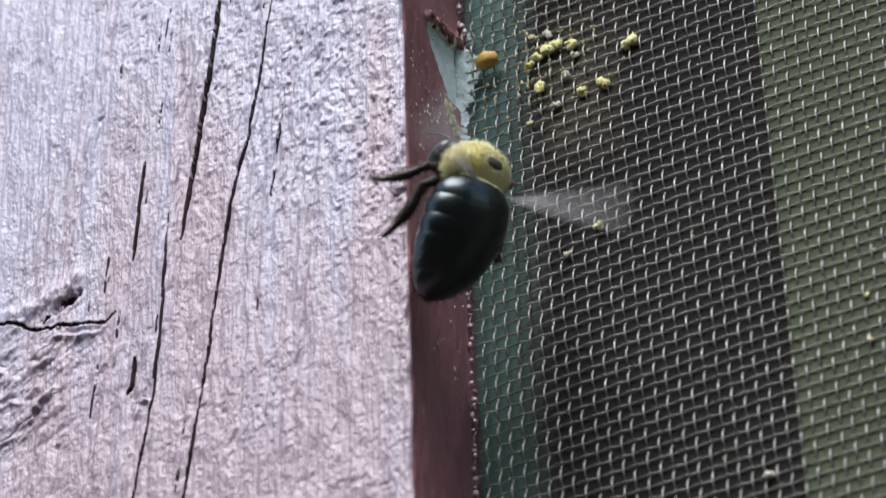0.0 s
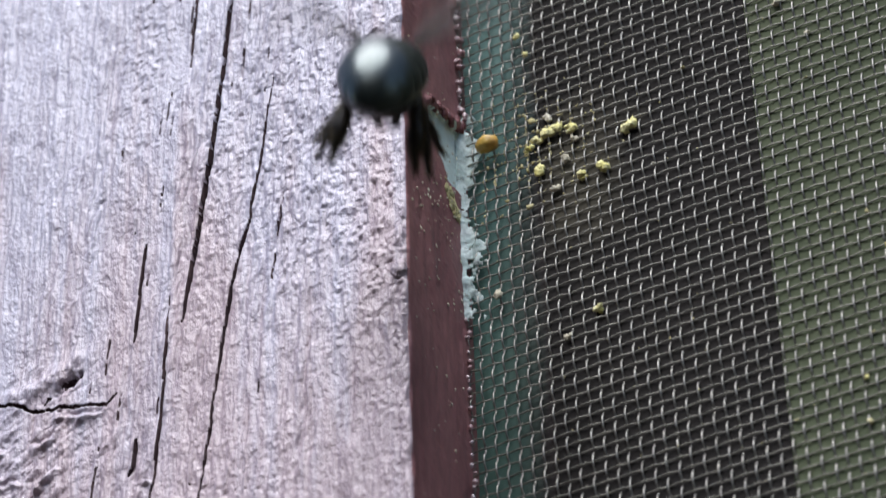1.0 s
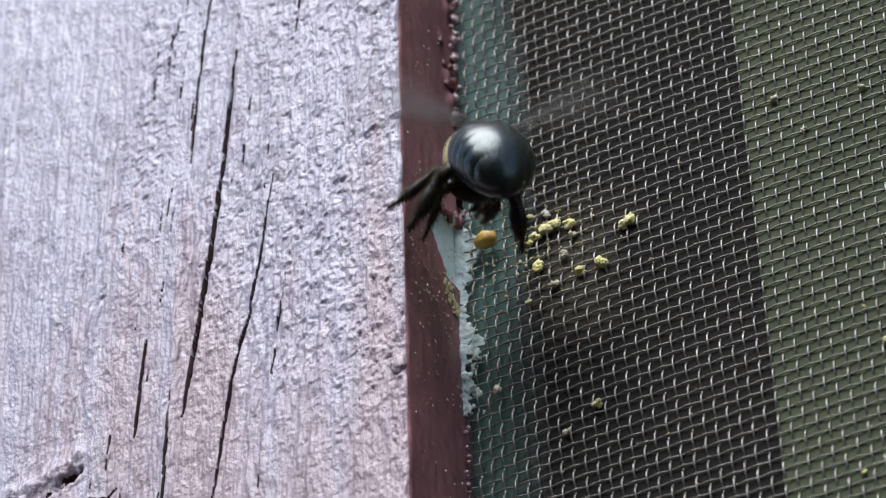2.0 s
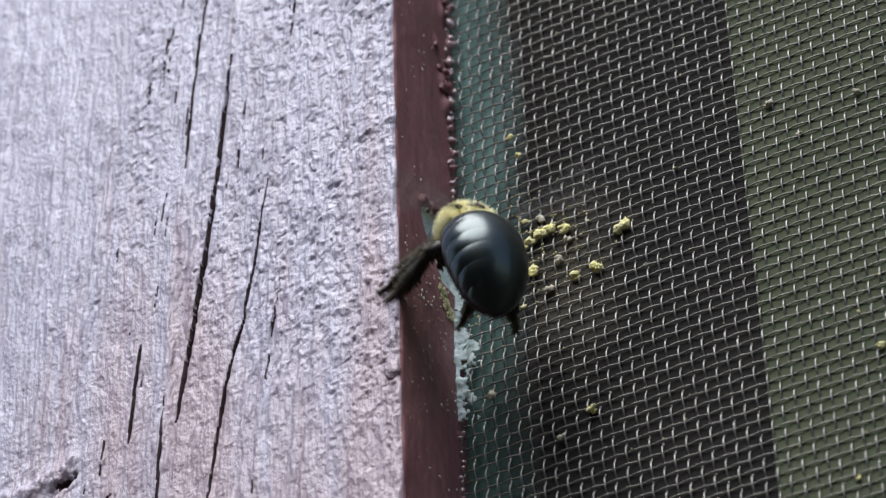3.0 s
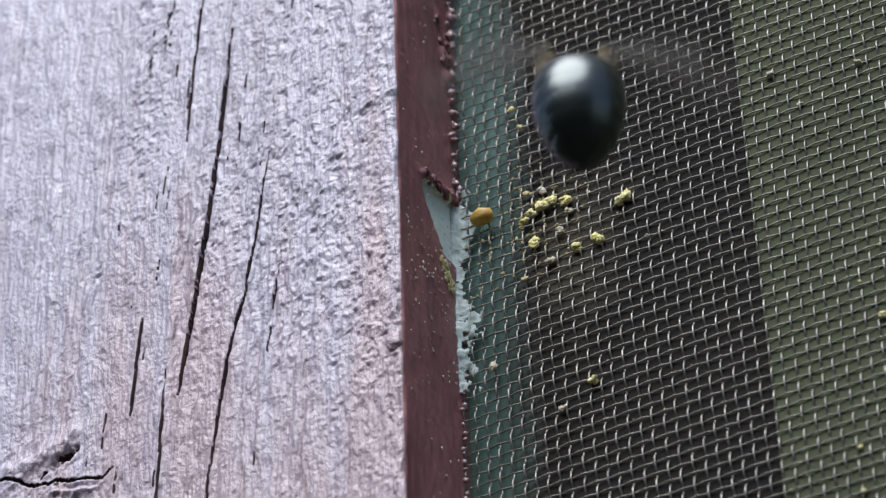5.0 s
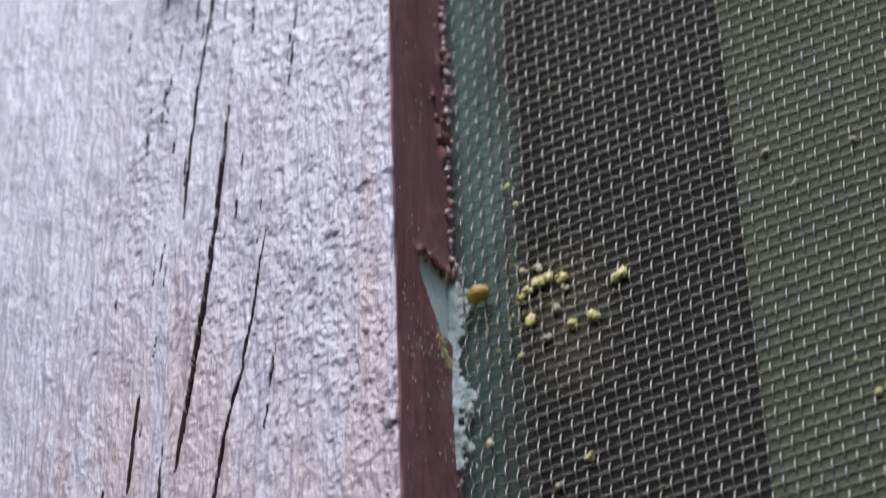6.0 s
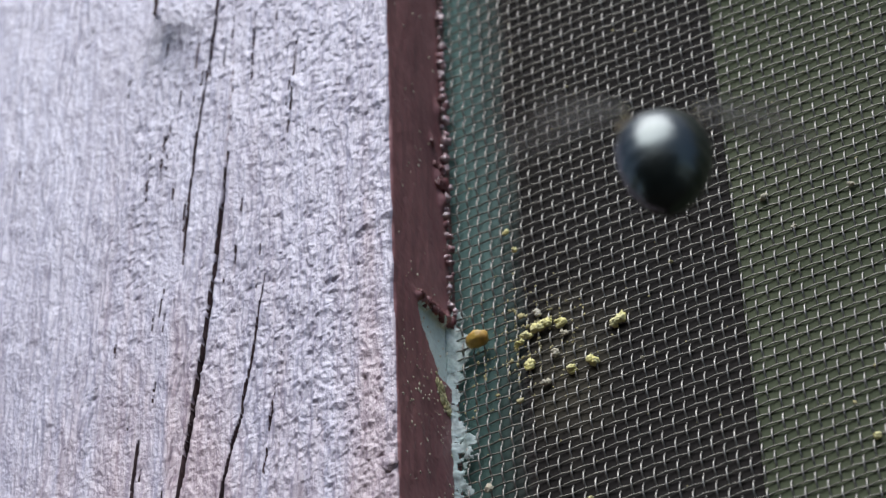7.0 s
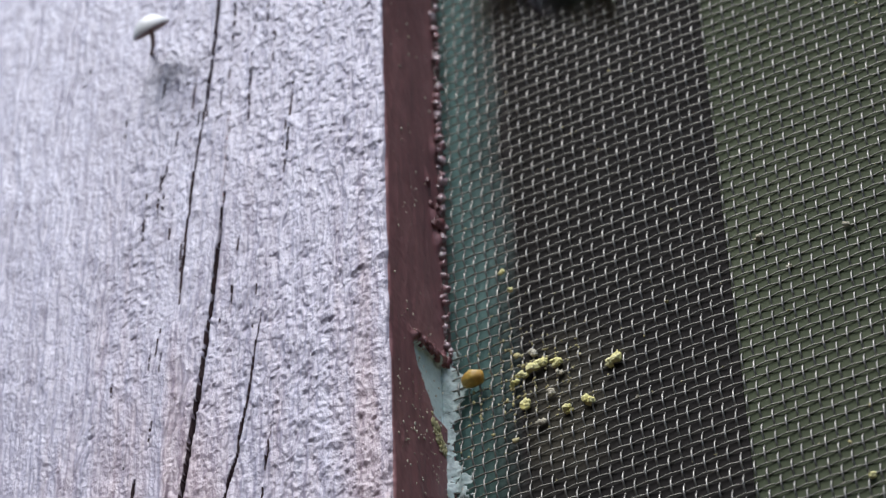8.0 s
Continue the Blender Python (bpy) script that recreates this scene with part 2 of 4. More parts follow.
def part(name, bm, mat, parent, label="", smooth=True):
    me = bpy.data.meshes.new(name)
    bm.normal_update()
    bm.to_mesh(me)
    bm.free()
    me.materials.append(mat)
    me.polygons.foreach_set("use_smooth", np.full(len(me.polygons), smooth))
    ob = new(name, me)
    ob.parent = parent
    return tagged(ob, label=label)


def box(name, lo, hi, mat, parent=None, bevel=0.0):
    bm = bmesh.new()
    bmesh.ops.create_cube(bm, size=1.0)
    for v in bm.verts:
        v.co = Vector([lo[i] + (v.co[i] + 0.5) * (hi[i] - lo[i]) for i in range(3)])
    if bevel:
        bmesh.ops.bevel(bm, geom=bm.edges[:], offset=bevel, segments=2, affect="EDGES")
    return part(name, bm, mat, parent, smooth=False)


def lattice(ix, iy, seed):
    h = (ix * 374761393 + iy * 668265263 + seed * 1274126177) & 0xFFFFFFFF
    h = ((h ^ (h >> 13)) * 1103515245) & 0xFFFFFFFF
    return ((h ^ (h >> 16)) & 0xFFFF) / 65535.0


def vnoise(u, v, seed=0):
    """Smooth value noise, -1 to 1, on arrays."""
    iu, iv = np.floor(u).astype(np.int64), np.floor(v).astype(np.int64)
    fu, fv = u - iu, v - iv
    fu, fv = fu * fu * (3 - 2 * fu), fv * fv * (3 - 2 * fv)
    a, b = lattice(iu, iv, seed), lattice(iu + 1, iv, seed)
    c, d = lattice(iu, iv + 1, seed), lattice(iu + 1, iv + 1, seed)
    return 2 * ((a * (1 - fu) + b * fu) * (1 - fv) + (c * (1 - fu) + d * fu) * fv) - 1


def line_distance(x, z, pts):
    """Distance to a broken line and the share of its length at the nearest place."""
    best, share = np.full(x.shape, 1e9), np.zeros(x.shape)
    pts = np.array(pts, float)
    seg = np.linalg.norm(np.diff(pts, axis=0), axis=1)
    start = np.concatenate([[0], np.cumsum(seg)])
    for i in range(len(seg)):
        d = pts[i + 1] - pts[i]
        t = np.clip(((x - pts[i, 0]) * d[0] + (z - pts[i, 1]) * d[1]) / seg[i] ** 2, 0, 1)
        q = np.hypot(x - pts[i, 0] - t * d[0], z - pts[i, 1] - t * d[1])
        near = q < best
        best = np.where(near, q, best)
        share = np.where(near, (start[i] + t * seg[i]) / start[-1], share)
    return best, share


def inside(x, z, poly):
    hit = np.zeros(x.shape, bool)
    for (x0, z0), (x1, z1) in zip(poly, poly[1:] + poly[:1]):
        if z0 != z1:
            hit ^= ((z0 > z) != (z1 > z)) & (x < (x1 - x0) * (z - z0) / (z1 - z0) + x0)
    return hit


# ---- the painted board: front, rounded corner and side in one skin, relief in millimetres ----
# broken lines x, z in mm; half width, depth
CRACKS = [
    ([(-22.4, 29.4), (-24.0, 9.9), (-25.3, -2.3), (-26.6, -12.4), (-28.5, -26.9)], 0.38, 2.8),
    ([(-23.6, 70.0), (-24.4, 57.0), (-25.6, 44.0)], 0.24, 1.1),
    ([(-25.6, 46.0), (-26.1, 41.3), (-27.5, 27.0), (-28.5, 13.5)], 0.165, 0.6),
    ([(-23.6, 90.0), (-23.8, 66.5)], 0.26, 1.1),
    ([(-17.0, 6.0), (-19.5, -11.9), (-22.3, -24.4), (-23.4, -33.3), (-24.9, -45.4), (-27.3, -62.7), (-28.6, -78)], 0.175, 0.9),
    ([(-21.9, 47.0), (-22.7, 28.0)], 0.17, 0.3),
    ([(-33.8, -12.8), (-34.3, -19.5), (-34.8, -27.5)], 0.25, 1.1),
    ([(-30.2, -22.4), (-30.6, -33.7), (-31.6, -47.6), (-33.7, -60.5), (-35.5, -76)], 0.16, 0.9),
    ([(-58.0, -28.6), (-52.4, -29.9), (-46.9, -32.5), (-43.1, -33.6), (-40.9, -34.0), (-38.3, -34.7), (-36.8, -33.9)], 0.19, 0.9),
    ([(-46.4, -31.9), (-45.6, -31.1)], 0.16, 0.8),
    ([(-34.1, -41.3), (-34.4, -45.0), (-34.9, -46.4)], 0.22, 0.8),
]
# thin splits: top x, z and foot x, z in mm
SPLITS = [
    (-13.1, 43.4, -14.3, 32.7),
    (-18.1, 63.4, -19.2, 42.4),
    (-20.2, 20.5, -21.4, 8),
    (-30.5, 39, -32.2, 31),
    (-15.6, -12, -17.2, -26),
    (-29.5, 34, -30.6, 20),
    (-26.9, -48, -28.4, -62),
    (-30.2, 48, -31.2, 30),
    (-21.2, 66, -22, 50),
    (-31.4, 55.6, -32.7, 45.6),
    (-28.7, 49.9, -30.0, 39.0),
    (-18.6, 53.7, -19.3, 39.8),
    (-21.8, 41.1, -22.1, 33.0),
    (-12.8, 45.3, -14.2, 26.1),
    (-37.1, 52.1, -37.3, 45.8),
    (-26.8, 54.8, -27.5, 45.1),
    (-31.4, 40.2, -32.0, 28.3),
    (-33.5, 36.1, -34.0, 26.3),
]
CRACKS += [([(a, b), (c, d)], 0.12, 0.5) for a, b, c, d in SPLITS]
# raised ridges round the knot: broken line, height, half width
RIDGES = [
    ([(-54.0, -27.6), (-47.9, -29.1), (-44.1, -28.3), (-40.9, -29.9)], 0.32, 1.7),
    ([(-46.9, -33.6), (-42.3, -35.3), (-37.5, -35.7)], 0.60, 0.6),
    ([(-48.5, -38.1), (-45.9, -37.6), (-43.6, -36.9)], 0.65, 0.55),
    ([(-53.5, -48.0), (-49.1, -46.7), (-47.0, -45.1), (-45.2, -43.0), (-43.4, -42.1)], 0.80, 0.6),
    ([(-56.0, -43.6), (-50.1, -42.4), (-47.2, -42.1)], 0.50, 0.5),
    ([(-54.0, -37.0), (-50.4, -37.0)], 0.5, 0.6),
    ([(-44.0, -50.6), (-42.4, -47.6)], 0.35, 0.4),
    ([(-33.9, -48.4), (-33.3, -47.4)], 0.6, 0.9),
]
PATCH = [(-9.2, -0.8), (-7.2, 0.0), (-4.3, 0.8), (0.0, 1.6), (2.2, 2.0), (2.6, -3.0), (1.2, -8.6), (-1.6, -8.4), (-3.4, -8.4), (-5.2, -6.6), (-6.9, -4.4), (-8.4, -2.4)]


def checks():
    """Short fine checks along the grain, in a few bands: broken line, half width, depth."""
    rng = random.Random(17)
    out = []
    for band, count, spread in ((-19.5, 9, 1.6), (-27.5, 9, 2.2), (-31.5, 14, 2.0), (-36.5, 7, 2.0), (-13.5, 6, 2.0), (-46.0, 6, 6.0)):
        for _ in range(count):
            g, z, run = rng.gauss(band, spread), rng.uniform(-78, 88), rng.uniform(1.5, 8.0)
            lean = 0.075 + rng.uniform(-0.02, 0.02)
            out.append(([(g + 0.075 * z, z), (g + 0.075 * z - lean * run, z - run)], rng.uniform(0.07, 0.13), rng.uniform(0.35, 0.6)))
    return out


def front_relief(x, z):
    """Relief of the front face in mm; the grain leans with the cracks."""
    lean = x - 0.075 * z
    g = lean + 0.15 * vnoise(lean / 0.9, z / 2.0, 46) + 0.5 * vnoise(lean / 3.1, z / 9.0, 48)
    z, level = z + 0.30 * vnoise(lean / 0.8, z / 1.3, 47), z
    # crumbly, pebbled paint towards the edge, smoother and streaked further in
    crumbly = np.clip(0.66 + 0.020 * (x + 20.0) + 0.55 * vnoise(g / 6.0, z / 18.0, 4) + 0.007 * np.clip(z, -60, 30), 0.30, 1.05)
    flake = lambda n: np.tanh(1.8 * n)
    h = crumbly * (0.05 * flake(vnoise(g / 1.15, z / 1.7, 3)) + 0.075 * flake(vnoise(g / 0.50, z / 0.70, 13)) + 0.03 * vnoise(g / 0.25, z / 0.36, 7))
    h += crumbly * (0.30 * np.clip(vnoise(g / 0.62, z / 0.72, 5) - 0.45, 0, 1) + 0.34 * np.clip(vnoise(g / 1.0, z / 1.1, 55) - 0.60, 0, 1))
    h -= crumbly * 0.70 * np.clip(-0.60 - vnoise(g / 0.38, z / 0.95, 6), 0, 1)
    # furrows along the grain, in bands
    bands = np.clip(0.75 - 0.005 * np.clip(z, -60, 60) + 0.8 * vnoise(g / 3.4, z / 60.0, 8) + 0.35 * vnoise(g / 1.2, z / 25.0, 9), 0.12, 1.3)
    h += (1.15 - 0.35 * crumbly) * bands * (0.11 * flake(vnoise(g / 0.55, z / 6.0, 1)) + 0.09 * vnoise(g / 0.30, z / 1.6, 2) + 0.06 * vnoise(g / 0.8, z / 14.0, 14))
    h -= bands * 0.34 * np.clip(vnoise(g / 0.30, z / 5.0, 10) - 0.55, 0, 1)
    h *= 0.92
    h += 0.14 * vnoise(g / 4.5, z / 14.0, 41) + 0.09 * vnoise(g / 1.3, z / 2.2, 42)
    z = level
    # the knot: ridges and furrows swirling round its heart
    dx, dz = x + 50.0, z + 40.0
    knot = np.exp(-((dx / 11.0) ** 2 + (dz / 12.0) ** 2))
    h += knot * np.abs(vnoise(x / 1.1, (z - 0.5 * x) / 0.45, 15)) * 0.11
    h += knot * (0.20 * vnoise(x / 1.9, (z - 0.55 * x) / 0.9, 11) + 0.09 * vnoise(x / 0.8, (z - 0.4 * x) / 0.5, 12))
    for k, (pts, tall, wide) in enumerate(RIDGES):
        wx = x + 0.9 * vnoise(x / 2.2, z / 2.2, 70 + k) + 0.3 * vnoise(x / 0.6, z / 0.6, 75 + k)
        wz = z + 0.7 * vnoise(x / 2.2, z / 2.2, 80 + k) + 0.3 * vnoise(x / 0.6, z / 0.6, 85 + k)
        d, s = line_distance(wx, wz, pts)
        fade = np.clip(np.minimum(s, 1 - s) * 4, 0.0, 1)
        h += 0.95 * tall * fade * np.exp(-(d / wide) ** 2) * (0.75 + 0.6 * vnoise(x / 0.9, z / 0.9, 90 + k))
        d, s = line_distance(wx, wz - 0.9, pts)
        h -= 0.45 * tall * fade * np.exp(-(d / (0.5 * wide)) ** 2)
    px = x + 43.2 + 0.5 * vnoise(x, z, 43) + 0.25 * vnoise(x / 0.35, z / 0.35, 49)
    pz = z + 30.0 - 0.40 * (x + 43.2) + 0.35 * vnoise(x / 0.8, z / 0.8, 39) + 0.2 * vnoise(x / 0.3, z / 0.3, 38)
    pit = np.exp(-((px / 1.15) ** 2 + (pz / 0.62) ** 2))
    h -= 1.1 * pit
    # pale, raised wood round the knot's heart
    h += 0.45 * np.exp(-(((x + 46.0) / 4.5) ** 2 + ((z + 28.6 - 0.25 * (x + 46.0)) / 1.6) ** 2)) * (1 - pit)
    # a few shallow dents
    for cx, cz, s in ((-8.0, 0.8, 0.62), (-4.7, 6.6, 0.55), (-36.0, 40.0, 0.4), (-40.0, -4.0, 0.4), (-5.0, 30.0, 0.45), (-44.0, 60.0, 0.4)):
        wx, wz = x + 0.35 * vnoise(x / 0.7, z / 0.7, 44), z + 0.35 * vnoise(x / 0.7, z / 0.7, 45)
        u, w = (wx - cx), (wz - cz) - 0.45 * (wx - cx)
        h -= 0.60 * s * np.exp(-((u / (1.5 * s)) ** 2 + (w / (0.75 * s)) ** 2))
    deep, worn = np.where(pit > 0.5, 1.0, 0.0), np.zeros(x.shape)
    for i, (pts, half, depth) in enumerate(CRACKS + checks()):
        lo, hi = min(p[1] for p in pts) - 2.5, max(p[1] for p in pts) + 2.5
        left, right = min(p[0] for p in pts) - 3.0, max(p[0] for p in pts) + 3.0
        r = np.nonzero((z[:, 0] > lo) & (z[:, 0] < hi))[0]
        c = np.nonzero(((x[r] > left) & (x[r] < right)).any(0))[0]
        box_ = np.ix_(r, c)
        xx, zz = x[box_], z[box_]
        d, s = line_distance(xx + 0.09 * vnoise(xx / 4.0, zz / 3.6, 30 + i) + 0.02 * vnoise(xx / 0.5, zz / 0.5, 31 + i), zz + 0.35 * vnoise(xx / 1.3, zz / 1.6, 32 + i) + 0.12 * vnoise(xx / 0.45, zz / 0.5, 33 + i), pts)
        ends = np.clip(np.minimum(s, 1 - s) * 7, 0.0, 1)
        taper = (0.3 + 0.7 * ends) * (0.95 + 0.25 * vnoise(zz / 3.4 + xx / 1.7, xx * 0 + i, 50 + i))
        if half < 0.15:                        # fine splits break up into rows of pits
            taper = taper * np.clip(0.55 + 1.1 * vnoise(zz / 1.1, xx * 0 + i, 51 + i), 0.0, 1.2)
        cut = np.clip((0.78 * half * taper + 0.04 - d) / (0.30 * half + 0.05), 0, 1)
        h[box_] -= depth * cut
        h[box_] += 0.07 * ends * np.exp(-((d - half * 2.0) / 0.25) ** 2)
        if half > 0.15 and depth < 0.4:        # a shallow groove shows the dark maroon coat below
            worn[box_] = np.maximum(worn[box_], cut)
        else:
            deep[box_] = np.maximum(deep[box_], cut * (0.9 if half > 0.15 else 0.32))
    return h, deep, worn


def side_relief(y, z):
    """Relief of the side face in mm (y from the front edge at -15 to the screen at 0)."""
    h = 0.10 * vnoise(y / 3.0, z / 8.0, 21) + 0.05 * vnoise(y / 0.8, z / 3.0, 22) + 0.03 * vnoise(y / 0.35, z / 0.5, 23)
    h += 0.22 * np.clip(vnoise(y / 0.5, z / 0.5, 24) - 0.72, 0, 1)
    wy, wz = y + 0.35 * vnoise(y / 0.9, z / 0.9, 25), z + 0.35 * vnoise(y / 0.9, z / 0.9, 26)
    bare = inside(wy, wz, PATCH)
    h = np.where(bare, -0.45 + 0.05 * vnoise(y / 0.8, z / 1.2, 27), h)
    # the torn lip of paint over the bare patch
    d, _ = line_distance(y, z, [(-9.2, -0.2), (-6.4, 0.7), (-3.2, 1.6), (0.6, 2.4)])
    h += np.where(bare, 0, 0.75 * np.exp(-(d / 0.8) ** 2) * (0.7 + 0.6 * vnoise(y / 0.7, z / 0.7, 28)))
    for cz, cy, s in ((22.0, -1.6, 0.9), (25.5, -2.4, 0.7), (31.0, -3.4, 0.5), (38.0, -1.8, 0.6)):
        h += s * np.exp(-(((y - cy) / 0.6) ** 2 + ((z - cz) / 1.4) ** 2))
    return h, bare


def painted_board():
    R = 0.7                                    # corner radius, mm
    xs = np.concatenate([np.linspace(-420, -64, 8)[:-1], np.arange(-64, -R, 0.12), [-R]])
    arc = np.linspace(0, math.pi / 2, 6)[1:-1]
    ys = np.arange(-15 + R, 1.4, 0.24)
    zs = np.concatenate([np.linspace(-330, -86, 7)[:-1], np.arange(-86, 96, 0.16), np.linspace(96.2, 330, 7)])
    px = np.concatenate([xs, -R + R * np.sin(arc), np.zeros(len(ys))])
    py = np.concatenate([np.full(len(xs), -15.0), -15 + R - R * np.cos(arc), ys])
    nx = np.concatenate([np.zeros(len(xs)), np.sin(arc), np.ones(len(ys))])
    ny = np.concatenate([-np.ones(len(xs)), -np.cos(arc), np.zeros(len(ys))])
    X, Z = np.meshgrid(px, zs)
    X = X + 0.085 * Z * np.clip((-X - 1.5) / 9.0, 0, 1) * np.clip((X + 300.0) / 236.0, 0, 1) * (np.abs(Z) < 96.1)      # the rows of points follow the grain
    Y, _ = np.meshgrid(py, zs)
    NX, _ = np.meshgrid(nx, zs)
    NY, _ = np.meshgrid(ny, zs)
    hf, deep, worn = front_relief(X, Z)
    hs, bare = side_relief(Y, Z)
    w = NX ** 2
    h = hf * (1 - w) + hs * w
    h += 0.25 * vnoise(Z / 3.0, Z * 0, 40) * (NX * -NY) * 2       # the edge runs a little uneven
    V = np.stack([X + NX * h, Y + NY * h, Z], -1) * MM
    rows, cols = X.shape
    i, j = np.meshgrid(np.arange(rows - 1), np.arange(cols - 1), indexing="ij")
    a = (i * cols + j).ravel()
    faces = np.stack([a, a + 1, a + cols + 1, a + cols], -1)
    front = (w < 0.6)[:-1, :-1].ravel()
    slots = np.where(front, 0, 1)
    dark = np.maximum(np.maximum(deep[:-1, :-1], deep[1:, :-1]), np.maximum(deep[:-1, 1:], deep[1:, 1:])).ravel()
    slots = np.where(front & (worn[:-1, :-1].ravel() > 0.4), 4, slots)
    slots = np.where(front & (dark > 0.25), 2, slots)
    slots = np.where(~front & bare[:-1, :-1].ravel(), 3, slots)
    verts = V.reshape(-1, 3)
    # plain back and left side close the board
    n = len(verts)
    x0, x1, yb, z0, z1 = -420 * MM, 0.0, 1.3 * MM, zs[0] * MM, zs[-1] * MM
    extra = np.array([(x0, -15 * MM, z0), (x0, -15 * MM, z1), (x0, yb, z0), (x0, yb, z1), (x1, yb, z0), (x1, yb, z1), (x1, -15 * MM, z0), (x1, -15 * MM, z1)])
    more = [(n, n + 1, n + 3, n + 2), (n + 2, n + 3, n + 5, n + 4), (n, n + 2, n + 4, n + 6), (n + 1, n + 7, n + 5, n + 3)]
    me = bpy.data.meshes.new("window_casing")
    me.from_pydata(np.concatenate([verts, extra]).tolist(), [], faces.tolist() + more)
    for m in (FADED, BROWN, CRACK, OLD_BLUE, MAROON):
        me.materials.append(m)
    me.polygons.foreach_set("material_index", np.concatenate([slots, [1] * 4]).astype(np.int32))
    me.polygons.foreach_set("use_smooth", np.full(len(me.polygons), True))
    me.update()
    return tagged(new("window_casing", me), "weathered wooden board with faded mauve-brown paint, cracks and a knot", "window casing", kind="structure")


painted_board()

# ---- behind the screen: three upright painted strips, and the plain house wall around ----
def backing(name, x0, x1, y0, y1, mat, label):
    ob = box(name, (x0 * MM, y0 * MM, -330 * MM), (x1 * MM, y1 * MM, 330 * MM), mat, None)
    return tagged(ob, label, "window frame", kind="structure")


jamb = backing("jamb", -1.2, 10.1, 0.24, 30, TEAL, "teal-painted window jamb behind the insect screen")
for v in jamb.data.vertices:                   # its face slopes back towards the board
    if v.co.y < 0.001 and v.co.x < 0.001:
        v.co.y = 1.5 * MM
backing("sash", 10.1, 36.6, 0.23, 30, DARK, "dark umber window sash behind the insect screen")
backing("shutter", 36.7, 420, 0.17, 1.6, GREEN, "olive green panel behind the insect screen")
tagged(box("wall_back", (-3, 0.032, -1.6), (3, 0.12, 1.2), WALL), "plain red-brown painted house wall", "wall", kind="structure")
# unseen backdrop added far behind the eye and to its sides, darkening low reflections
tagged(box("backdrop", (-9, -7.4, -1.6), (9, -7.0, 4.0), BACKDROP_GREEN), "unseen dark green backdrop added to darken low reflections", "hedge", kind="structure")
tagged(box("ground", (-60, -80, -1.7), (60, 0.12, -1.6), GROUND), "dark bare earth in front of the house", "ground", kind="structure")


# ---- the insect screen: woven wires, each a part ----
PX, PZ, X0, Z0 = 1.4196, 1.6164, 0.018, -0.455      # pitches and first wires, mm


def wire_mesh(name, length, pitch, amp, phase, along_z, WR, mat):
    n = int(length / pitch * 7)
    s = np.linspace(-length / 2, length / 2, n + 1)
    c = np.cos(math.pi * s / pitch + phase)
    off = -amp * np.where(c > 0, 0.80 * np.abs(c) ** 0.75, 1.75 * c) if along_z else -amp * c
    ang = np.arange(5) * math.pi * 0.4
    ca, sa = WR * np.cos(ang), WR * np.sin(ang)
    S, C = np.repeat(s, 5), np.tile(ca, n + 1)
    O = np.repeat(off, 5) + np.tile(sa, n + 1)
    V = np.stack([C, O, S] if along_z else [S, O, C], -1) * MM
    i, j = np.meshgrid(np.arange(n), np.arange(5), indexing="ij")
    a, b = (i * 5 + j).ravel(), (i * 5 + (j + 1) % 5).ravel()
    F = np.stack([a, b, b + 5, a + 5], -1)
    me = bpy.data.meshes.new(name)
    me.from_pydata(V.tolist(), [], F.tolist())
    me.materials.append(mat)
    me.polygons.foreach_set("use_smooth", np.full(len(F), True))
    me.update()
    return me


def insect_screen():
    screen = tagged(new("insect_screen"), "grey woven metal insect screen with pollen caught in it", "window screen")
    nx, nz = 67, 128
    ups = [wire_mesh("upright_wire", nz * PZ, PZ, 0.21, k * math.pi, True, 0.122, WIRE) for k in (0, 1)]
    flats = [wire_mesh("cross_wire", (nx + 1) * PX, PX, 0.075, math.pi * k, False, 0.100, DULL_WIRE) for k in (0, 1)]
    rng = random.Random(5)
    for i in range(nx):
        w = new("upright_wire", ups[i % 2])
        w.parent = screen
        w.matrix_basis = pose((X0 + i * PX + rng.uniform(-0.06, 0.06)) * MM, 0, Z0 * MM, 0, rng.uniform(-0.05, 0.05), 0)
    for k in range(nz):
        w = new("cross_wire", flats[k % 2])
        w.parent = screen
        w.matrix_basis = pose((X0 + 33 * PX) * MM, 0, (Z0 + (k - 64) * PZ + rng.uniform(-0.06, 0.06)) * MM, 0, rng.uniform(-0.04, 0.04), 0)
    return screen


insect_screen()


# ---- crumbs on the screen and at the board's edge ----
def lump(bm, centre, radii, seed, rough=0.6, sub=3):
    r = bmesh.ops.create_icosphere(bm, subdivisions=sub, radius=1.0)
    for v in r["verts"]:
        n = 1 + rough * noise.noise(v.co * 1.7 + Vector((seed * 7.3, seed * 1.9, 0))) + 0.6 * rough * noise.noise(v.co * 3.7 + Vector((0, seed * 3.1, 0))) + 0.45 * rough * noise.noise(v.co * 8.0 + Vector((seed, 0, 0)))
        v.co = Vector([centre[i] + v.co[i] * n * radii[i] for i in range(3)]) * MM


def crumb(name, lumps, mat, label, category, group="", rough=0.5):
    bm = bmesh.new()
    for i, (c, r) in enumerate(lumps):
        lump(bm, c, r, i + len(label) + c[0], rough)
    ob = part(name, bm, mat, None)
    return tagged(ob, label, category, group)


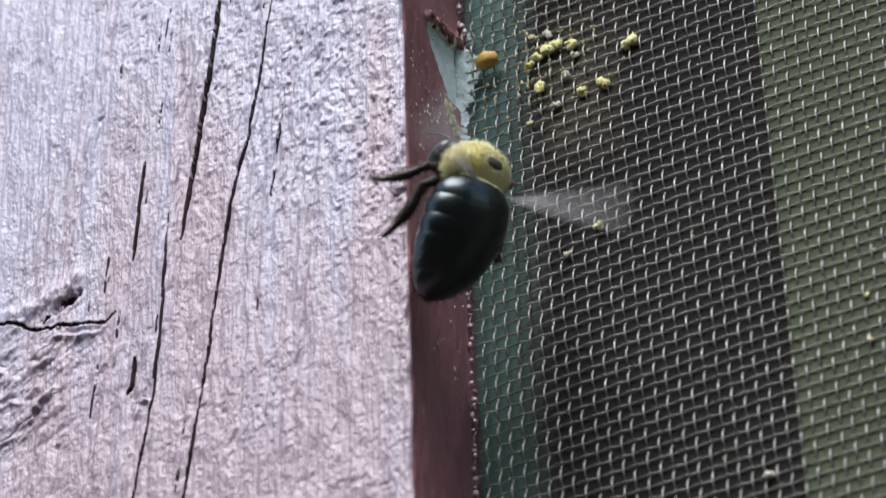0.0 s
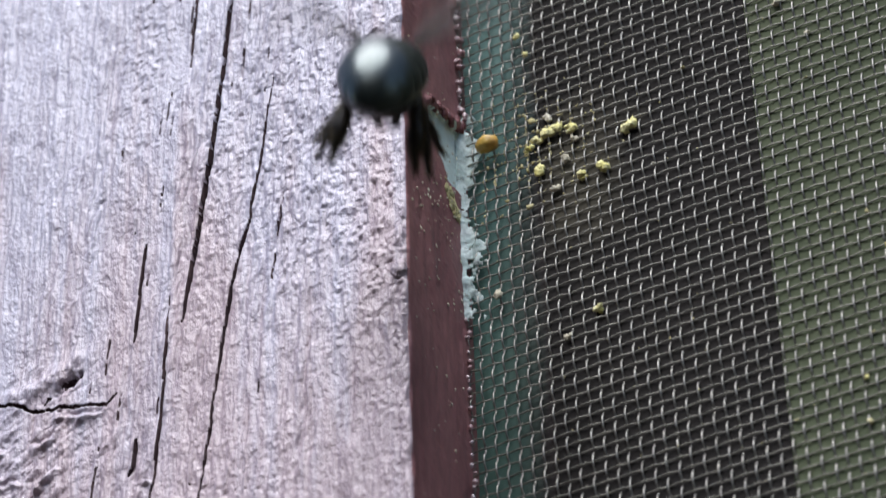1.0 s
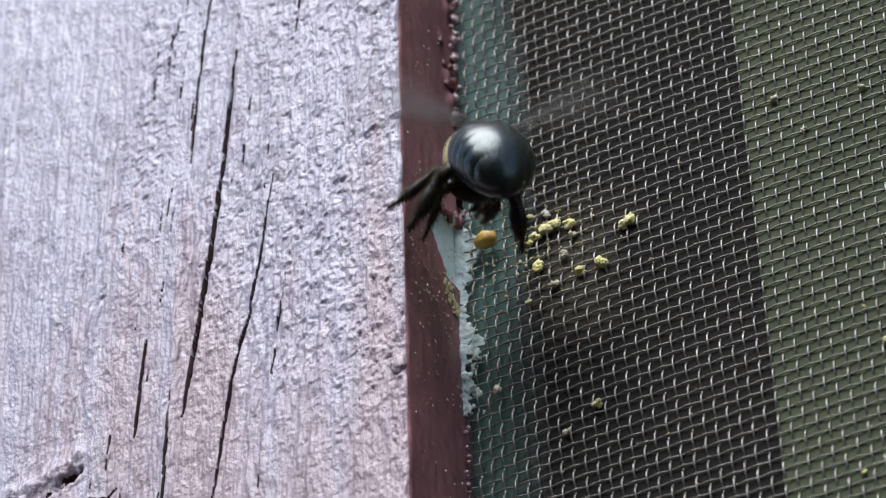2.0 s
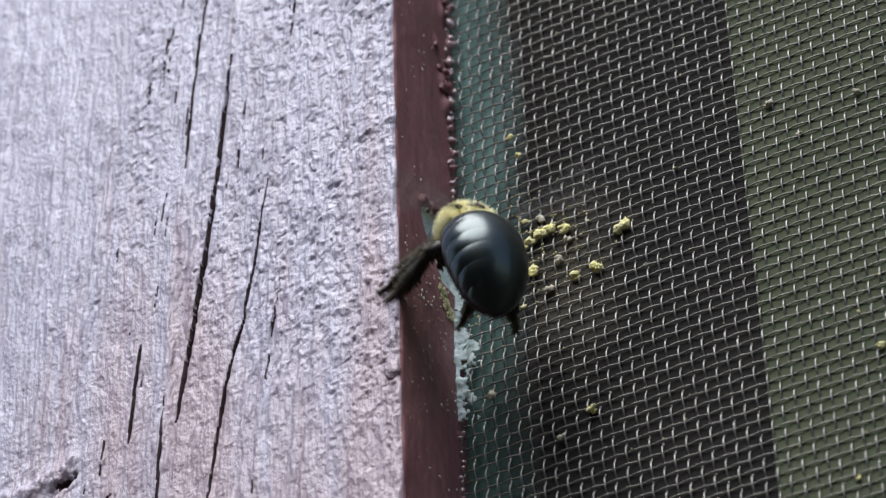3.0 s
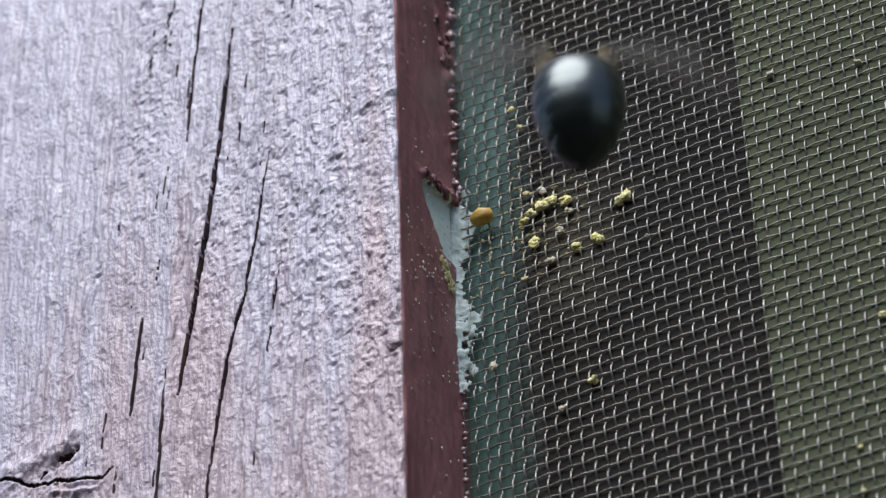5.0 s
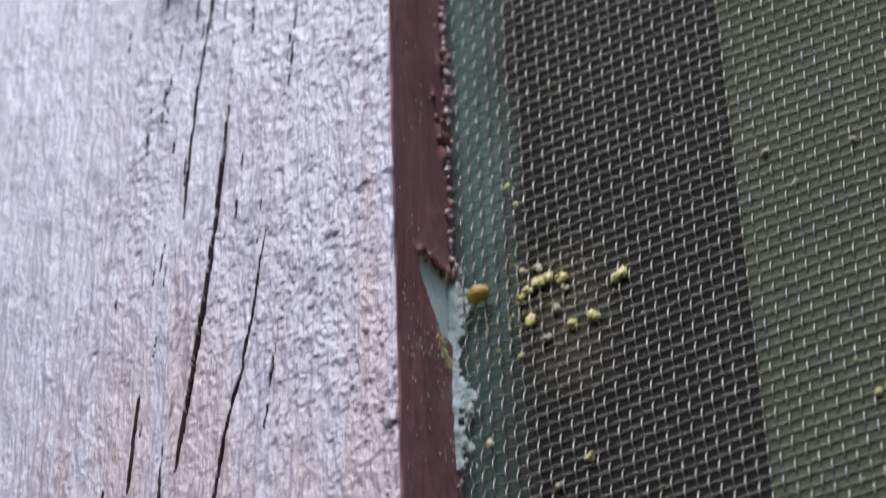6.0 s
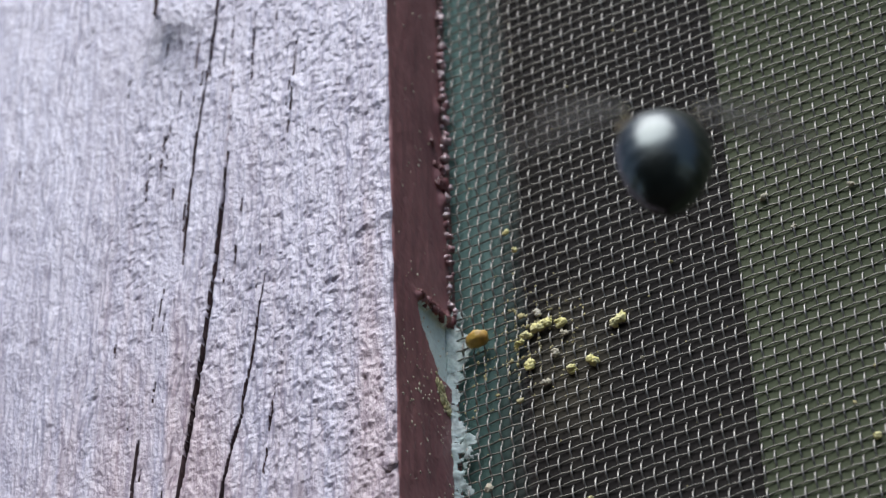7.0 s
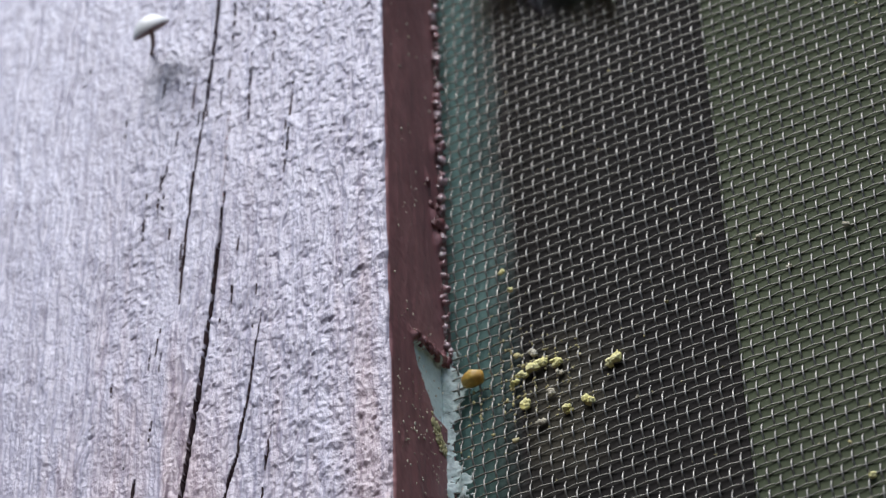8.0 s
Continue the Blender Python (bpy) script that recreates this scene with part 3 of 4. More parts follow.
CLUMPS = [  # x, z, size in mm, kind
    (21.6, -6.4, 0.95, "y"), (17.9, -11.3, 0.75, "y"), (15.1, -11.5, 0.65, "y"), (9.9, -8.5, 0.7, "y"),
    (14.2, -3.7, 0.7, "y"), (12.6, -3.0, 0.75, "y"), (11.2, -3.2, 0.8, "y"), (9.8, -3.8, 0.6, "y"), (8.8, -4.6, 0.5, "y"),
    (11.4, -0.7, 0.6, "p"), (13.6, -8.1, 0.55, "p"), (12.0, -12.0, 0.55, "p"), (14.6, -5.4, 0.4, "p"), (16.2, -31.7, 0.55, "y"), (12.3, -34.3, 0.45, "p"), (33.2, -71.4, 0.5, "p"),
    (4.0, -24.8, 0.6, "p"), (51.4, 1.4, 0.4, "p"), (40.8, 4.3, 0.45, "p"), (8.0, 13.9, 0.45, "y"), (8.9, 10.7, 0.4, "y"),
    (45.7, -52.9, 0.35, "y"), (50.1, -36.3, 0.5, "y"), (44.0, -2.0, 0.3, "p"), (24.0, -13.5, 0.3, "p")]


def clumps():
    rng = random.Random(3)
    for x, z, s, k in CLUMPS:
        s *= 1.15
        ls = [((x + rng.uniform(-s, s) * 0.6, -0.22 + rng.uniform(-0.2, 0.15), z + rng.uniform(-s, s) * 0.45), (s * rng.uniform(0.4, 0.75), s * rng.uniform(0.28, 0.4), s * rng.uniform(0.35, 0.7))) for _ in range(4)]
        if k == "y":
            crumb("pollen_clump", ls, POLLEN, "small crumbly clump of yellow pollen on the insect screen", "pollen", "pollen clumps on the screen")
        else:
            crumb("dust_crumb", ls, PALE, "pale cream crumb caught in the insect screen", "debris", "crumbs on the screen")


clumps()
crumb("resin_drop", [((3.75, -0.9, -2.1), (1.45, 1.05, 1.15))], AMBER, "amber yellow lump of resin and pollen beside the board", "resin", "", 0.14)


def web_film():
    """A ragged, dusty film over the wires beside the board."""
    xs, zs = np.arange(-0.5, 5.2, 0.16), np.arange(-27.5, 4.2, 0.16)
    X, Z = np.meshgrid(xs, zs)
    reach = 1.5 + 1.3 * vnoise(Z / 3.5, Z * 0, 60) + 0.9 * vnoise(Z / 0.9 + X / 2, Z * 0, 61)
    keep = (X < reach) & (0.55 * vnoise(X / 0.8, Z / 1.1, 62) + 0.45 * vnoise(X / 0.35, Z / 0.4, 63) > -0.16 + 0.10 * (X - 1.0))
    keep |= X < 0.25 + 2.3 * np.exp(-((Z + 2.0) / 3.0) ** 2) + 0.35 * vnoise(X / 0.7, Z / 0.6, 69)
    tuft = np.clip((-9.0 - Z) / 4.0, 0, 1)
    Y = 0.10 - 0.30 * tuft + (0.08 + 0.16 * tuft) * vnoise(X / 0.9, Z / 0.9, 64) + (0.03 + 0.11 * tuft) * vnoise(X / 0.3, Z / 0.35, 65) - 0.9 * np.exp(-((X + 0.3) / 0.7) ** 2)
    rows, cols = X.shape
    top = np.stack([X, Y, Z], -1).reshape(-1, 3)
    verts = np.concatenate([top, top + [0, 0.10, 0]]) * MM
    n = rows * cols
    faces = []
    solid = keep[:-1, :-1]
    for i in range(rows - 1):
        for j in range(cols - 1):
            if not solid[i, j]:
                continue
            a, c, d, e = i * cols + j, i * cols + j + 1, (i + 1) * cols + j + 1, (i + 1) * cols + j
            faces += [(a, c, d, e), (n + e, n + d, n + c, n + a)]
            for q, r, ii, jj in ((a, c, i - 1, j), (c, d, i, j + 1), (d, e, i + 1, j), (e, a, i, j - 1)):
                if not (0 <= ii < rows - 1 and 0 <= jj < cols - 1 and solid[ii, jj]):
                    faces.append((r, q, n + q, n + r))
    ob = mesh_object("web_film", verts.tolist(), faces, WEB)
    return tagged(ob, "pale blue-grey dusty web along the screen's edge", "cobweb")


web_film()


def paint_crust():
    rng = random.Random(8)
    bm = bmesh.new()
    z = 3.5
    while z < 90:
        s = rng.uniform(0.22, 0.62)
        lump(bm, (rng.uniform(0.0, 0.8), -rng.uniform(0.3, 0.9), z), (s, s * 0.8, s * rng.uniform(0.7, 1.4)), z, 0.9, 2)
        z += rng.uniform(0.4, 1.9)
    z = -26.0
    while z > -84:
        s = rng.uniform(0.2, 0.45)
        lump(bm, (rng.uniform(0.0, 0.4), -rng.uniform(0.3, 0.9), z), (s, s * 0.8, s * rng.uniform(0.8, 1.5)), z, 0.4, 1)
        z -= rng.uniform(0.6, 1.9)
    tagged(part("paint_crust", bm, BEAD, None), "beads of red-brown paint along the screen's edge", "paint", kind="stuff")


paint_crust()


def paint_blobs():
    """Clotted paint on the side, and a pale knob of it on the front edge."""
    bm = bmesh.new()
    for y, z, r in ((-0.7, 25.6, 1.0), (-2.2, 24.4, 0.8), (-1.2, 27.6, 0.7), (-2.9, 27.2, 0.5), (-1.0, 22.6, 0.7), (-3.6, 30.6, 0.5), (-1.5, 38.0, 0.6)):
        lump(bm, (0.15, y, z), (0.55 * r, 0.9 * r, 1.25 * r), z, 0.6, 3)
    tagged(part("paint_clot", bm, MAROON, None), "clots of dark red-brown paint on the board's side", "paint")
    bm = bmesh.new()
    lump(bm, (-1.1, -14.9, -30.0), (0.95, 0.55, 1.3), 3.0, 0.15, 4)
    tagged(part("paint_lump", bm, FADED, None), "pale raised lump of faded paint at the board's edge", "paint")


paint_blobs()


def torn_flap():
    """The torn edge of the paint skin that curls out over the bare patch."""
    bm = bmesh.new()
    for i in range(46):
        f = i / 45
        y, z = -8.6 + 9.2 * f, 0.2 + 2.5 * f + 0.35 * math.sin(i * 0.63) + 0.25 * math.sin(i * 1.7)
        lump(bm, (0.22 + 0.18 * math.sin(i * 0.8), y, z), (0.34, 0.46, 0.42 + 0.5 * f * (0.6 + 0.4 * math.cos(i * 1.1))), i * 0.4, 0.45, 2)
    tagged(part("torn_paint", bm, MAROON, None), "torn curl of red-brown paint over a bare pale blue patch", "paint")


torn_flap()


def pollen_dust():
    rng = random.Random(12)
    bm = bmesh.new()
    for n in range(620):
        if n < 420:
            x, z = abs(rng.gauss(0, 5.0)) + rng.uniform(1.0, 9), rng.gauss(-5.0, 5.0)
        else:
            x, z = rng.uniform(2, 60), rng.uniform(-78, 66)
        if rng.random() < 0.5:
            x = X0 + round((x - X0) / PX) * PX + rng.uniform(-0.1, 0.1)
        else:
            z = Z0 + round((z - Z0) / PZ) * PZ + rng.uniform(-0.1, 0.1)
        s = rng.uniform(0.03, 0.075)
        if rng.random() < 0.06:
            s *= 2.4
        lump(bm, (x, -0.18 + rng.uniform(-0.1, 0.1), z), (s * rng.uniform(0.8, 3.0), s, s * rng.uniform(0.8, 3.0)), x, 0.8, 1)
    tagged(part("pollen_dust", bm, DUSTY, None), "fine yellow pollen grains dusted over the wires", "pollen", kind="stuff")


pollen_dust()


def side_specks():
    rng = random.Random(21)
    bm = bmesh.new()
    for n in range(190):
        s = rng.uniform(0.06, 0.17)
        z = rng.gauss(-14, 7) if n < 110 else rng.uniform(-60, 60)
        lump(bm, (0.08, rng.uniform(-13.5, -1), z), (s * 0.6, s * rng.uniform(0.7, 1.6), s * rng.uniform(0.7, 2.0)), s * 90, 0.5, 1)
    tagged(part("sawdust", bm, PALE, None), "pale grains of sawdust stuck to the board's side", "sawdust", kind="stuff")
    bm = bmesh.new()
    for i in range(60):
        f = rng.random()
        lump(bm, (0.02, -4.4 + 2.8 * f + rng.gauss(0, 0.35), -9.3 - 3.4 * f + rng.gauss(0, 0.5)), (0.08, rng.uniform(0.15, 0.5), rng.uniform(0.2, 0.7)), i, 0.8, 2)
    tagged(part("pollen_smear", bm, DUSTY, None), "ochre smear of pollen on the board's side", "pollen")


side_specks()


def cap_nail():
    """A short nail bent upward, with a wide domed white head."""
    nail = tagged(new("cap_nail"), "bent nail with a domed white head standing out of the board", "nail")
    bm = bmesh.new()
    prof = [(0.0, 1.95), (0.9, 1.82), (1.7, 1.42), (2.35, 0.75), (2.68, 0.12), (2.70, 0.0), (2.56, -0.05)]
    n = 28
    rings = [[bm.verts.new((r * math.cos(2 * math.pi * k / n) * MM, r * math.sin(2 * math.pi * k / n) * MM, h * MM)) for k in range(n)] if r else [bm.verts.new((0, 0, h * MM))] for r, h in prof]
    for a, b in zip(rings, rings[1:]):
        for k in range(n):
            q = [a[k % len(a)], b[k % len(b)], b[(k + 1) % len(b)], a[(k + 1) % len(a)]]
            q = list(dict.fromkeys(q))
            bm.faces.new(q)
    part("head", bm, WHITE, nail, "domed white head")
    bm = bmesh.new()
    rim = [[bm.verts.new((r * math.cos(2 * math.pi * k / n) * MM, r * math.sin(2 * math.pi * k / n) * MM, h * MM)) for k in range(n)] for r, h in ((2.55, -0.04), (1.8, 0.12), (0.3, 0.2))]
    for a, c in zip(rim, rim[1:]):
        for k in range(n):
            bm.faces.new((a[k], c[k], c[(k + 1) % n], a[(k + 1) % n]))
    bm.faces.new(rim[-1])
    part("underside", bm, RUST, nail, "rusty underside of the head")
    bm = bmesh.new()
    n = 10
    path = [((0, 0, 0.2), 0.34), ((-0.36, 0.68, -0.63), 0.34), ((-1.09, 2.05, -1.48), 0.32), ((-2.43, 4.55, -2.18), 0.30)]
    rr = [[bm.verts.new(((c[0] + r * math.cos(2 * math.pi * k / n)) * MM, (c[1] + r * math.sin(2 * math.pi * k / n) * 0.8) * MM, (c[2] + 0.25 * r * math.sin(2 * math.pi * k / n)) * MM)) for k in range(n)] for c, r in path]
    for a, b in zip(rr, rr[1:]):
        for k in range(n):
            bm.faces.new((a[k], a[(k + 1) % n], b[(k + 1) % n], b[k]))
    part("shank", bm, RUST, nail, "rusty shank")
    nail.matrix_basis = pose(-0.0312, -0.0195, 0.0600, 47, -14, 0)
    return nail


cap_nail()


# ---- the carpenter bee: y to the head, z to the back, origin in the abdomen ----
def tube(bm, pts, radii, n=8):
    rings = []
    for i, (p, r) in enumerate(zip(pts, radii)):
        p = Vector(p)
        d = (Vector(pts[min(i + 1, len(pts) - 1)]) - Vector(pts[max(i - 1, 0)])).normalized()
        s = d.cross(Vector((0.3, 0.2, 1))).normalized()
        t = d.cross(s)
        rings.append([bm.verts.new((p + r * (s * math.cos(2 * math.pi * k / n) + t * math.sin(2 * math.pi * k / n))) * MM) for k in range(n)])
    for a, b in zip(rings, rings[1:]):
        for k in range(n):
            bm.faces.new((a[k], a[(k + 1) % n], b[(k + 1) % n], b[k]))
    bm.faces.new(rings[0][::-1])
    bm.faces.new(rings[-1])


def hair(bm, p, d, length, r):
    d = d.normalized()
    s = d.cross(Vector((0.31, 0.52, 0.8))).normalized()
    t = d.cross(s)
    base = [bm.verts.new((p + r * (s * math.cos(a) + t * math.sin(a))) * MM) for a in (0, 2.1, 4.2)]
    tip = bm.verts.new((p + d * length) * MM)
    for k in range(3):
        bm.faces.new((base[k], base[(k + 1) % 3], tip))


def ball(bm, centre, radii, sub=3):
    r = bmesh.ops.create_icosphere(bm, subdivisions=sub, radius=1.0)
    for v in r["verts"]:
        v.co = Vector([centre[i] + v.co[i] * radii[i] for i in range(3)]) * MM


def ab_radius(y):
    """Half width of the abdomen at y, mm: broad in front, tapering to the tail."""
    u = min(max((y + 7.6) / 14.2, 0.0), 1.0)
    if u < 0.66:
        return 5.0 * (1 - (1 - u / 0.66) ** 2.15) ** 0.60
    return 5.0 * (1 - 0.62 * ((u - 0.66) / 0.34) ** 2.6) ** 0.5


def ab_drop(y):
    """How far the abdomen curves under towards the tail, mm."""
    return 0.020 * max(0.0, 2.0 - y) ** 2


def ab_ring(bm, y, r, dome=0.0, n=48):
    """A ring round the abdomen; a plate's dome stands out most along the sides."""
    ring = []
    for k in range(n):
        a = 2 * math.pi * k / n
        q = r + dome * (0.14 + 1.7 * abs(math.cos(a)) ** 5)
        ring.append(bm.verts.new((q * math.cos(a) * MM, y * MM, (q * 0.84 * math.sin(a) - ab_drop(y)) * MM)))
    return ring


def skin_rings(bm, rings):
    n = len(rings[0])
    for a, b in zip(rings, rings[1:]):
        for k in range(n):
            bm.faces.new((a[k], b[k], b[(k + 1) % n], a[(k + 1) % n]))


SIZE = 0.955
# how far the fore body is curled under at the waist: seconds, degrees
CURL = [(0.0, 50.0), (2.8, 46.0), (3.0, 46.0), (3.2, 62.0), (3.6, 62.0), (3.8, 70.0), (4.2, 90.0), (4.6, 100.0), (7.1, 100.0), (7.3, 46.0), (7.7, 46.0), (8.0, 70.0)]


def bend(t):
    curl = float(np.interp(t, [c[0] for c in CURL], [c[1] for c in CURL]))
    return Matrix.Translation((0, 0.0062 * SIZE, 0.0004 * SIZE)) @ pose(0, 0, 0, -curl, 0, 0)


def bee_abdomen(bee, rng):
    """A dark core and six domed plates, each lapping over the next."""
    bm = bmesh.new()
    rings = [ab_ring(bm, y, max(ab_radius(y) - 0.30, 0.02)) for y in [6.6 - 14.2 * (0.5 - 0.5 * math.cos(math.pi * i / 30)) for i in range(31)]]
    skin_rings(bm, rings)
    bm.faces.new(rings[0])
    bm.faces.new(rings[-1][::-1])
    abdomen = part("abdomen", bm, CHITIN, bee, "glossy black segmented abdomen")
    edges = [6.45, 3.7, 1.3, -0.9, -3.0, -5.0, -7.55]
    for s, (front, back) in enumerate(zip(edges, edges[1:])):
        bm = bmesh.new()
        rows = []
        back2 = back - (0.30 if s < 5 else 0.0)
        for i in range(15):
            f = min(i / 13, 1.0)
            y = front + (back2 - front) * f
            dome = 0.20 * math.sin(math.pi * min(0.08 + 0.84 * f, 1.0)) ** 0.8 - 0.12 - (0.10 if i == 14 else 0.0)
            rows.append(ab_ring(bm, y, max(ab_radius(y), 0.05), dome if s else max(dome, -0.05)))
        skin_rings(bm, rows)
        part("abdomen_plate", bm, CHITIN, abdomen)
    bm = bmesh.new()
    for _ in range(900):
        y, a = rng.uniform(-7.6, 1.0), rng.uniform(0, 2 * math.pi)
        if y > -3.2 and math.sin(a) > -0.35:
            continue
        r = ab_radius(y)
        hair(bm, Vector((r * math.cos(a), y, r * 0.84 * math.sin(a) - ab_drop(y))), Vector((math.cos(a), -1.4, math.sin(a))), rng.uniform(0.3, 0.8), 0.025)
    part("tail_bristles", bm, LEG, bee, "short dark bristles")
    bm = bmesh.new()
    for _ in range(900):
        a, y = rng.uniform(0, 2 * math.pi), rng.uniform(6.3, 6.55)
        r = ab_radius(y) - 0.25
        hair(bm, Vector((r * math.cos(a), y, r * 0.84 * math.sin(a))), Vector((math.cos(a) * 0.5, 1.0, math.sin(a) * 0.5)), rng.uniform(0.18, 0.32), 0.03)
    part("front_fringe", bm, FUZZ, bee, "pale yellow fringe of hair")


def bee_thorax(bee, rng):
    """Round thorax under dense yellow fur, with a bald glossy black spot on the back."""
    centre, radii, spot = Vector((0, 2.4, 0.1)), (3.85, 3.1, 3.3), Vector((0, -0.42, 0.90)).normalized()
    bm = bmesh.new()
    ball(bm, centre, radii, 4)
    thorax = part("thorax", bm, FUZZ, bee, "thorax under dense yellow fur")
    bm = bmesh.new()
    ball(bm, Vector([centre[i] + spot[i] * radii[i] * 0.93 for i in range(3)]), (1.2, 0.9, 0.5))
    part("bald_spot", bm, SKIN, thorax, "bald glossy black-brown spot")
    bm = bmesh.new()
    count = 0
    while count < 4200:
        d = Vector((rng.gauss(0, 1), rng.gauss(0, 1), rng.gauss(0, 1))).normalized()
        if d.z < -0.6 or (d - spot).length < 0.22 + rng.uniform(0.0, 0.16):
            continue
        p = Vector([centre[i] + d[i] * radii[i] for i in range(3)])
        tilt = d + Vector((rng.uniform(-0.35, 0.35), rng.uniform(-0.5, 0.1), rng.uniform(-0.35, 0.35)))
        hair(bm, p, tilt, rng.uniform(0.3, 0.85), 0.045)
        count += 1
    part("fur", bm, FUZZ, thorax, "dense pale yellow fur")
    return thorax


def bee_head(bee, rng):
    bm = bmesh.new()
    ball(bm, (0, 5.6, -1.6), (3.1, 1.6, 2.5))
    head = part("head", bm, LEG, bee, "broad black head")
    bm = bmesh.new()
    for _ in range(500):
        d = Vector((rng.gauss(0, 1), rng.gauss(0, 1), abs(rng.gauss(0, 1)))).normalized()
        hair(bm, Vector((d.x * 3.2, 5.5 + d.y * 1.5, -1.6 + d.z * 2.4)), d + Vector((0, 0.3, 0.2)), rng.uniform(0.4, 0.8), 0.04)
    part("face_fur", bm, FUZZ, head, "pale yellow fur")
    for sx in (-1, 1):
        bm = bmesh.new()
        ball(bm, (sx * 2.9, 5.9, -1.4), (0.8, 1.1, 1.9))
        part("eye", bm, EYE_MAT, head, "dark compound eye")
        bm = bmesh.new()
        tube(bm, [(sx * 0.8, 7.0, -1.0), (sx * 1.7, 8.4, -0.4), (sx * 2.6, 9.0, -0.8), (sx * 4.0, 9.8, -1.8)], [0.16, 0.15, 0.14, 0.10], 6)
        part("antenna", bm, LEG, head)
        bm = bmesh.new()
        tube(bm, [(sx * 1.2, 6.6, -3.2), (sx * 1.0, 7.4, -3.6), (sx * 0.3, 7.9, -3.8)], [0.5, 0.4, 0.12], 8)
        part("mandible", bm, LEG, head)
    return head


def bee_leg(bee, rng, kind, sx):
    """One leg, hip at the origin, hanging down -z: femur, knee, flat hairy shin, thin jointed foot with claws."""
    long, wide = {"fore": (0.86, 0.78), "middle": (1.0, 0.95), "hind": (1.06, 1.35)}[kind]
    out = sx * (1.0 if kind == "hind" else 1.5)
    line = [Vector(p) * long for p in ((0, 0, 0), (out * 0.8, 0.5, -1.4), (out, 0.6, -2.9), (out * 0.9, 0.3, -3.7), (out * 0.6, 0, -5.2), (out * 0.35, -0.1, -6.6), (out * 0.2, -0.1, -7.6), (0, 0, -8.7), (-out * 0.1, 0.2, -9.6))]
    girth = [0.55, 0.72 * wide, 0.62 * wide, 0.48 * wide, 0.70 * wide, 0.62 * wide, 0.36 * wide, 0.22, 0.15]
    bm = bmesh.new()
    tube(bm, line, girth, 12)
    for side in (-1, 1):
        tube(bm, [line[-1], line[-1] + Vector((side * 0.3, 0.15, -0.35)), line[-1] + Vector((side * 0.25, 0.4, -0.65))], [0.10, 0.08, 0.02], 6)
    leg = part("leg", bm, LEG, bee, "dark brown leg")
    bm = bmesh.new()
    for _ in range({"fore": 500, "middle": 700, "hind": 1300}[kind]):
        k = rng.choice((1, 2, 3, 4, 4, 5, 5, 6, 7))
        f = rng.random()
        p, g = line[k].lerp(line[k + 1 if k < 8 else k], f), girth[k] * (1 - f) + girth[min(k + 1, 8)] * f
        along = (line[min(k + 1, 8)] - line[k]).normalized()
        d = Vector((rng.gauss(0, 1), rng.gauss(0, 1), rng.gauss(0, 1)))
        d = (d - along * d.dot(along)).normalized()
        hair(bm, p + d * g * 0.9, d + along * rng.uniform(0.3, 1.3), rng.uniform(0.35, 0.8) * (0.6 + 0.5 * wide), 0.032)
    part("leg_hair", bm, SHIN_HAIR, leg, "dense tan-brown hair")
    return leg


def bee_wing(bee, kind, sx, length, chord):
    outline = lambda u: chord * (0.22 + 0.78 * math.sin(math.pi * min(u * 0.62 + 0.12, 1.0)) ** 1.2) * (1 if u < 0.85 else math.sqrt(max(0.02, 1 - ((u - 0.85) / 0.15) ** 2)))
    bm = bmesh.new()
    nu, nv = 16, 6
    for side, flip in ((0.012, False), (-0.012, True)):
        sheet = [[bm.verts.new((sx * u * length * MM, (0.25 - j / nv) * outline(u) * MM, (side + 0.10 * math.sin(9 * j / nv) * math.sin(7 * u)) * MM)) for j in range(nv + 1)] for u in [i / nu for i in range(nu + 1)]]
        for i in range(nu):
            for j in range(nv):
                q = (sheet[i][j], sheet[i + 1][j], sheet[i + 1][j + 1], sheet[i][j + 1])
                bm.faces.new(q[::-1] if flip else q)
    wing = part(kind, bm, WING, bee, "smoky translucent wing")
    for e in (0.24, 0.0, -0.25):
        vb = bmesh.new()
        tube(vb, [(sx * length * u, chord * e * (0.3 + 0.7 * math.sin(math.pi * min(u * 0.62 + 0.12, 1))), 0.03) for u in (0.0, 0.3, 0.6, 0.85)], [0.08, 0.06, 0.05, 0.03], 5)
        part("vein", vb, LEG, wing, "dark brown wing vein")
    return wing


def carpenter_bee():
    rng = random.Random(4)
    bee = tagged(new("carpenter_bee"), "large black carpenter bee with a yellow furry thorax in flight", "bee")
    bee_abdomen(bee, rng)
    fore_body = (bee_thorax(bee, rng), bee_head(bee, rng))
    hips = {"fore": (1.6, 4.2, -2.4), "middle": (1.9, 2.8, -2.7), "hind": (2.1, 1.3, -2.3)}
    legs = [(bee_leg(bee, rng, kind, sx), sx, kind, Vector((sx * x, y, z)) * MM) for sx in (-1, 1) for kind, (x, y, z) in hips.items()]
    wings = [(bee_wing(bee, kind, sx, length, chord), sx, hy, sweep) for sx in (-1, 1)
             for kind, length, chord, hy, sweep in (("forewing", 15.2, 3.5, -1.2, 0.0), ("hindwing", 11.0, 3.0, -2.0, -12.0))]
    for o in bee.children_recursive:
        o.data.transform(Matrix.Scale(SIZE, 4))
    return bee, fore_body, wings, legs


BEE, FORE_BODY, WINGS, LEGS = carpenter_bee()

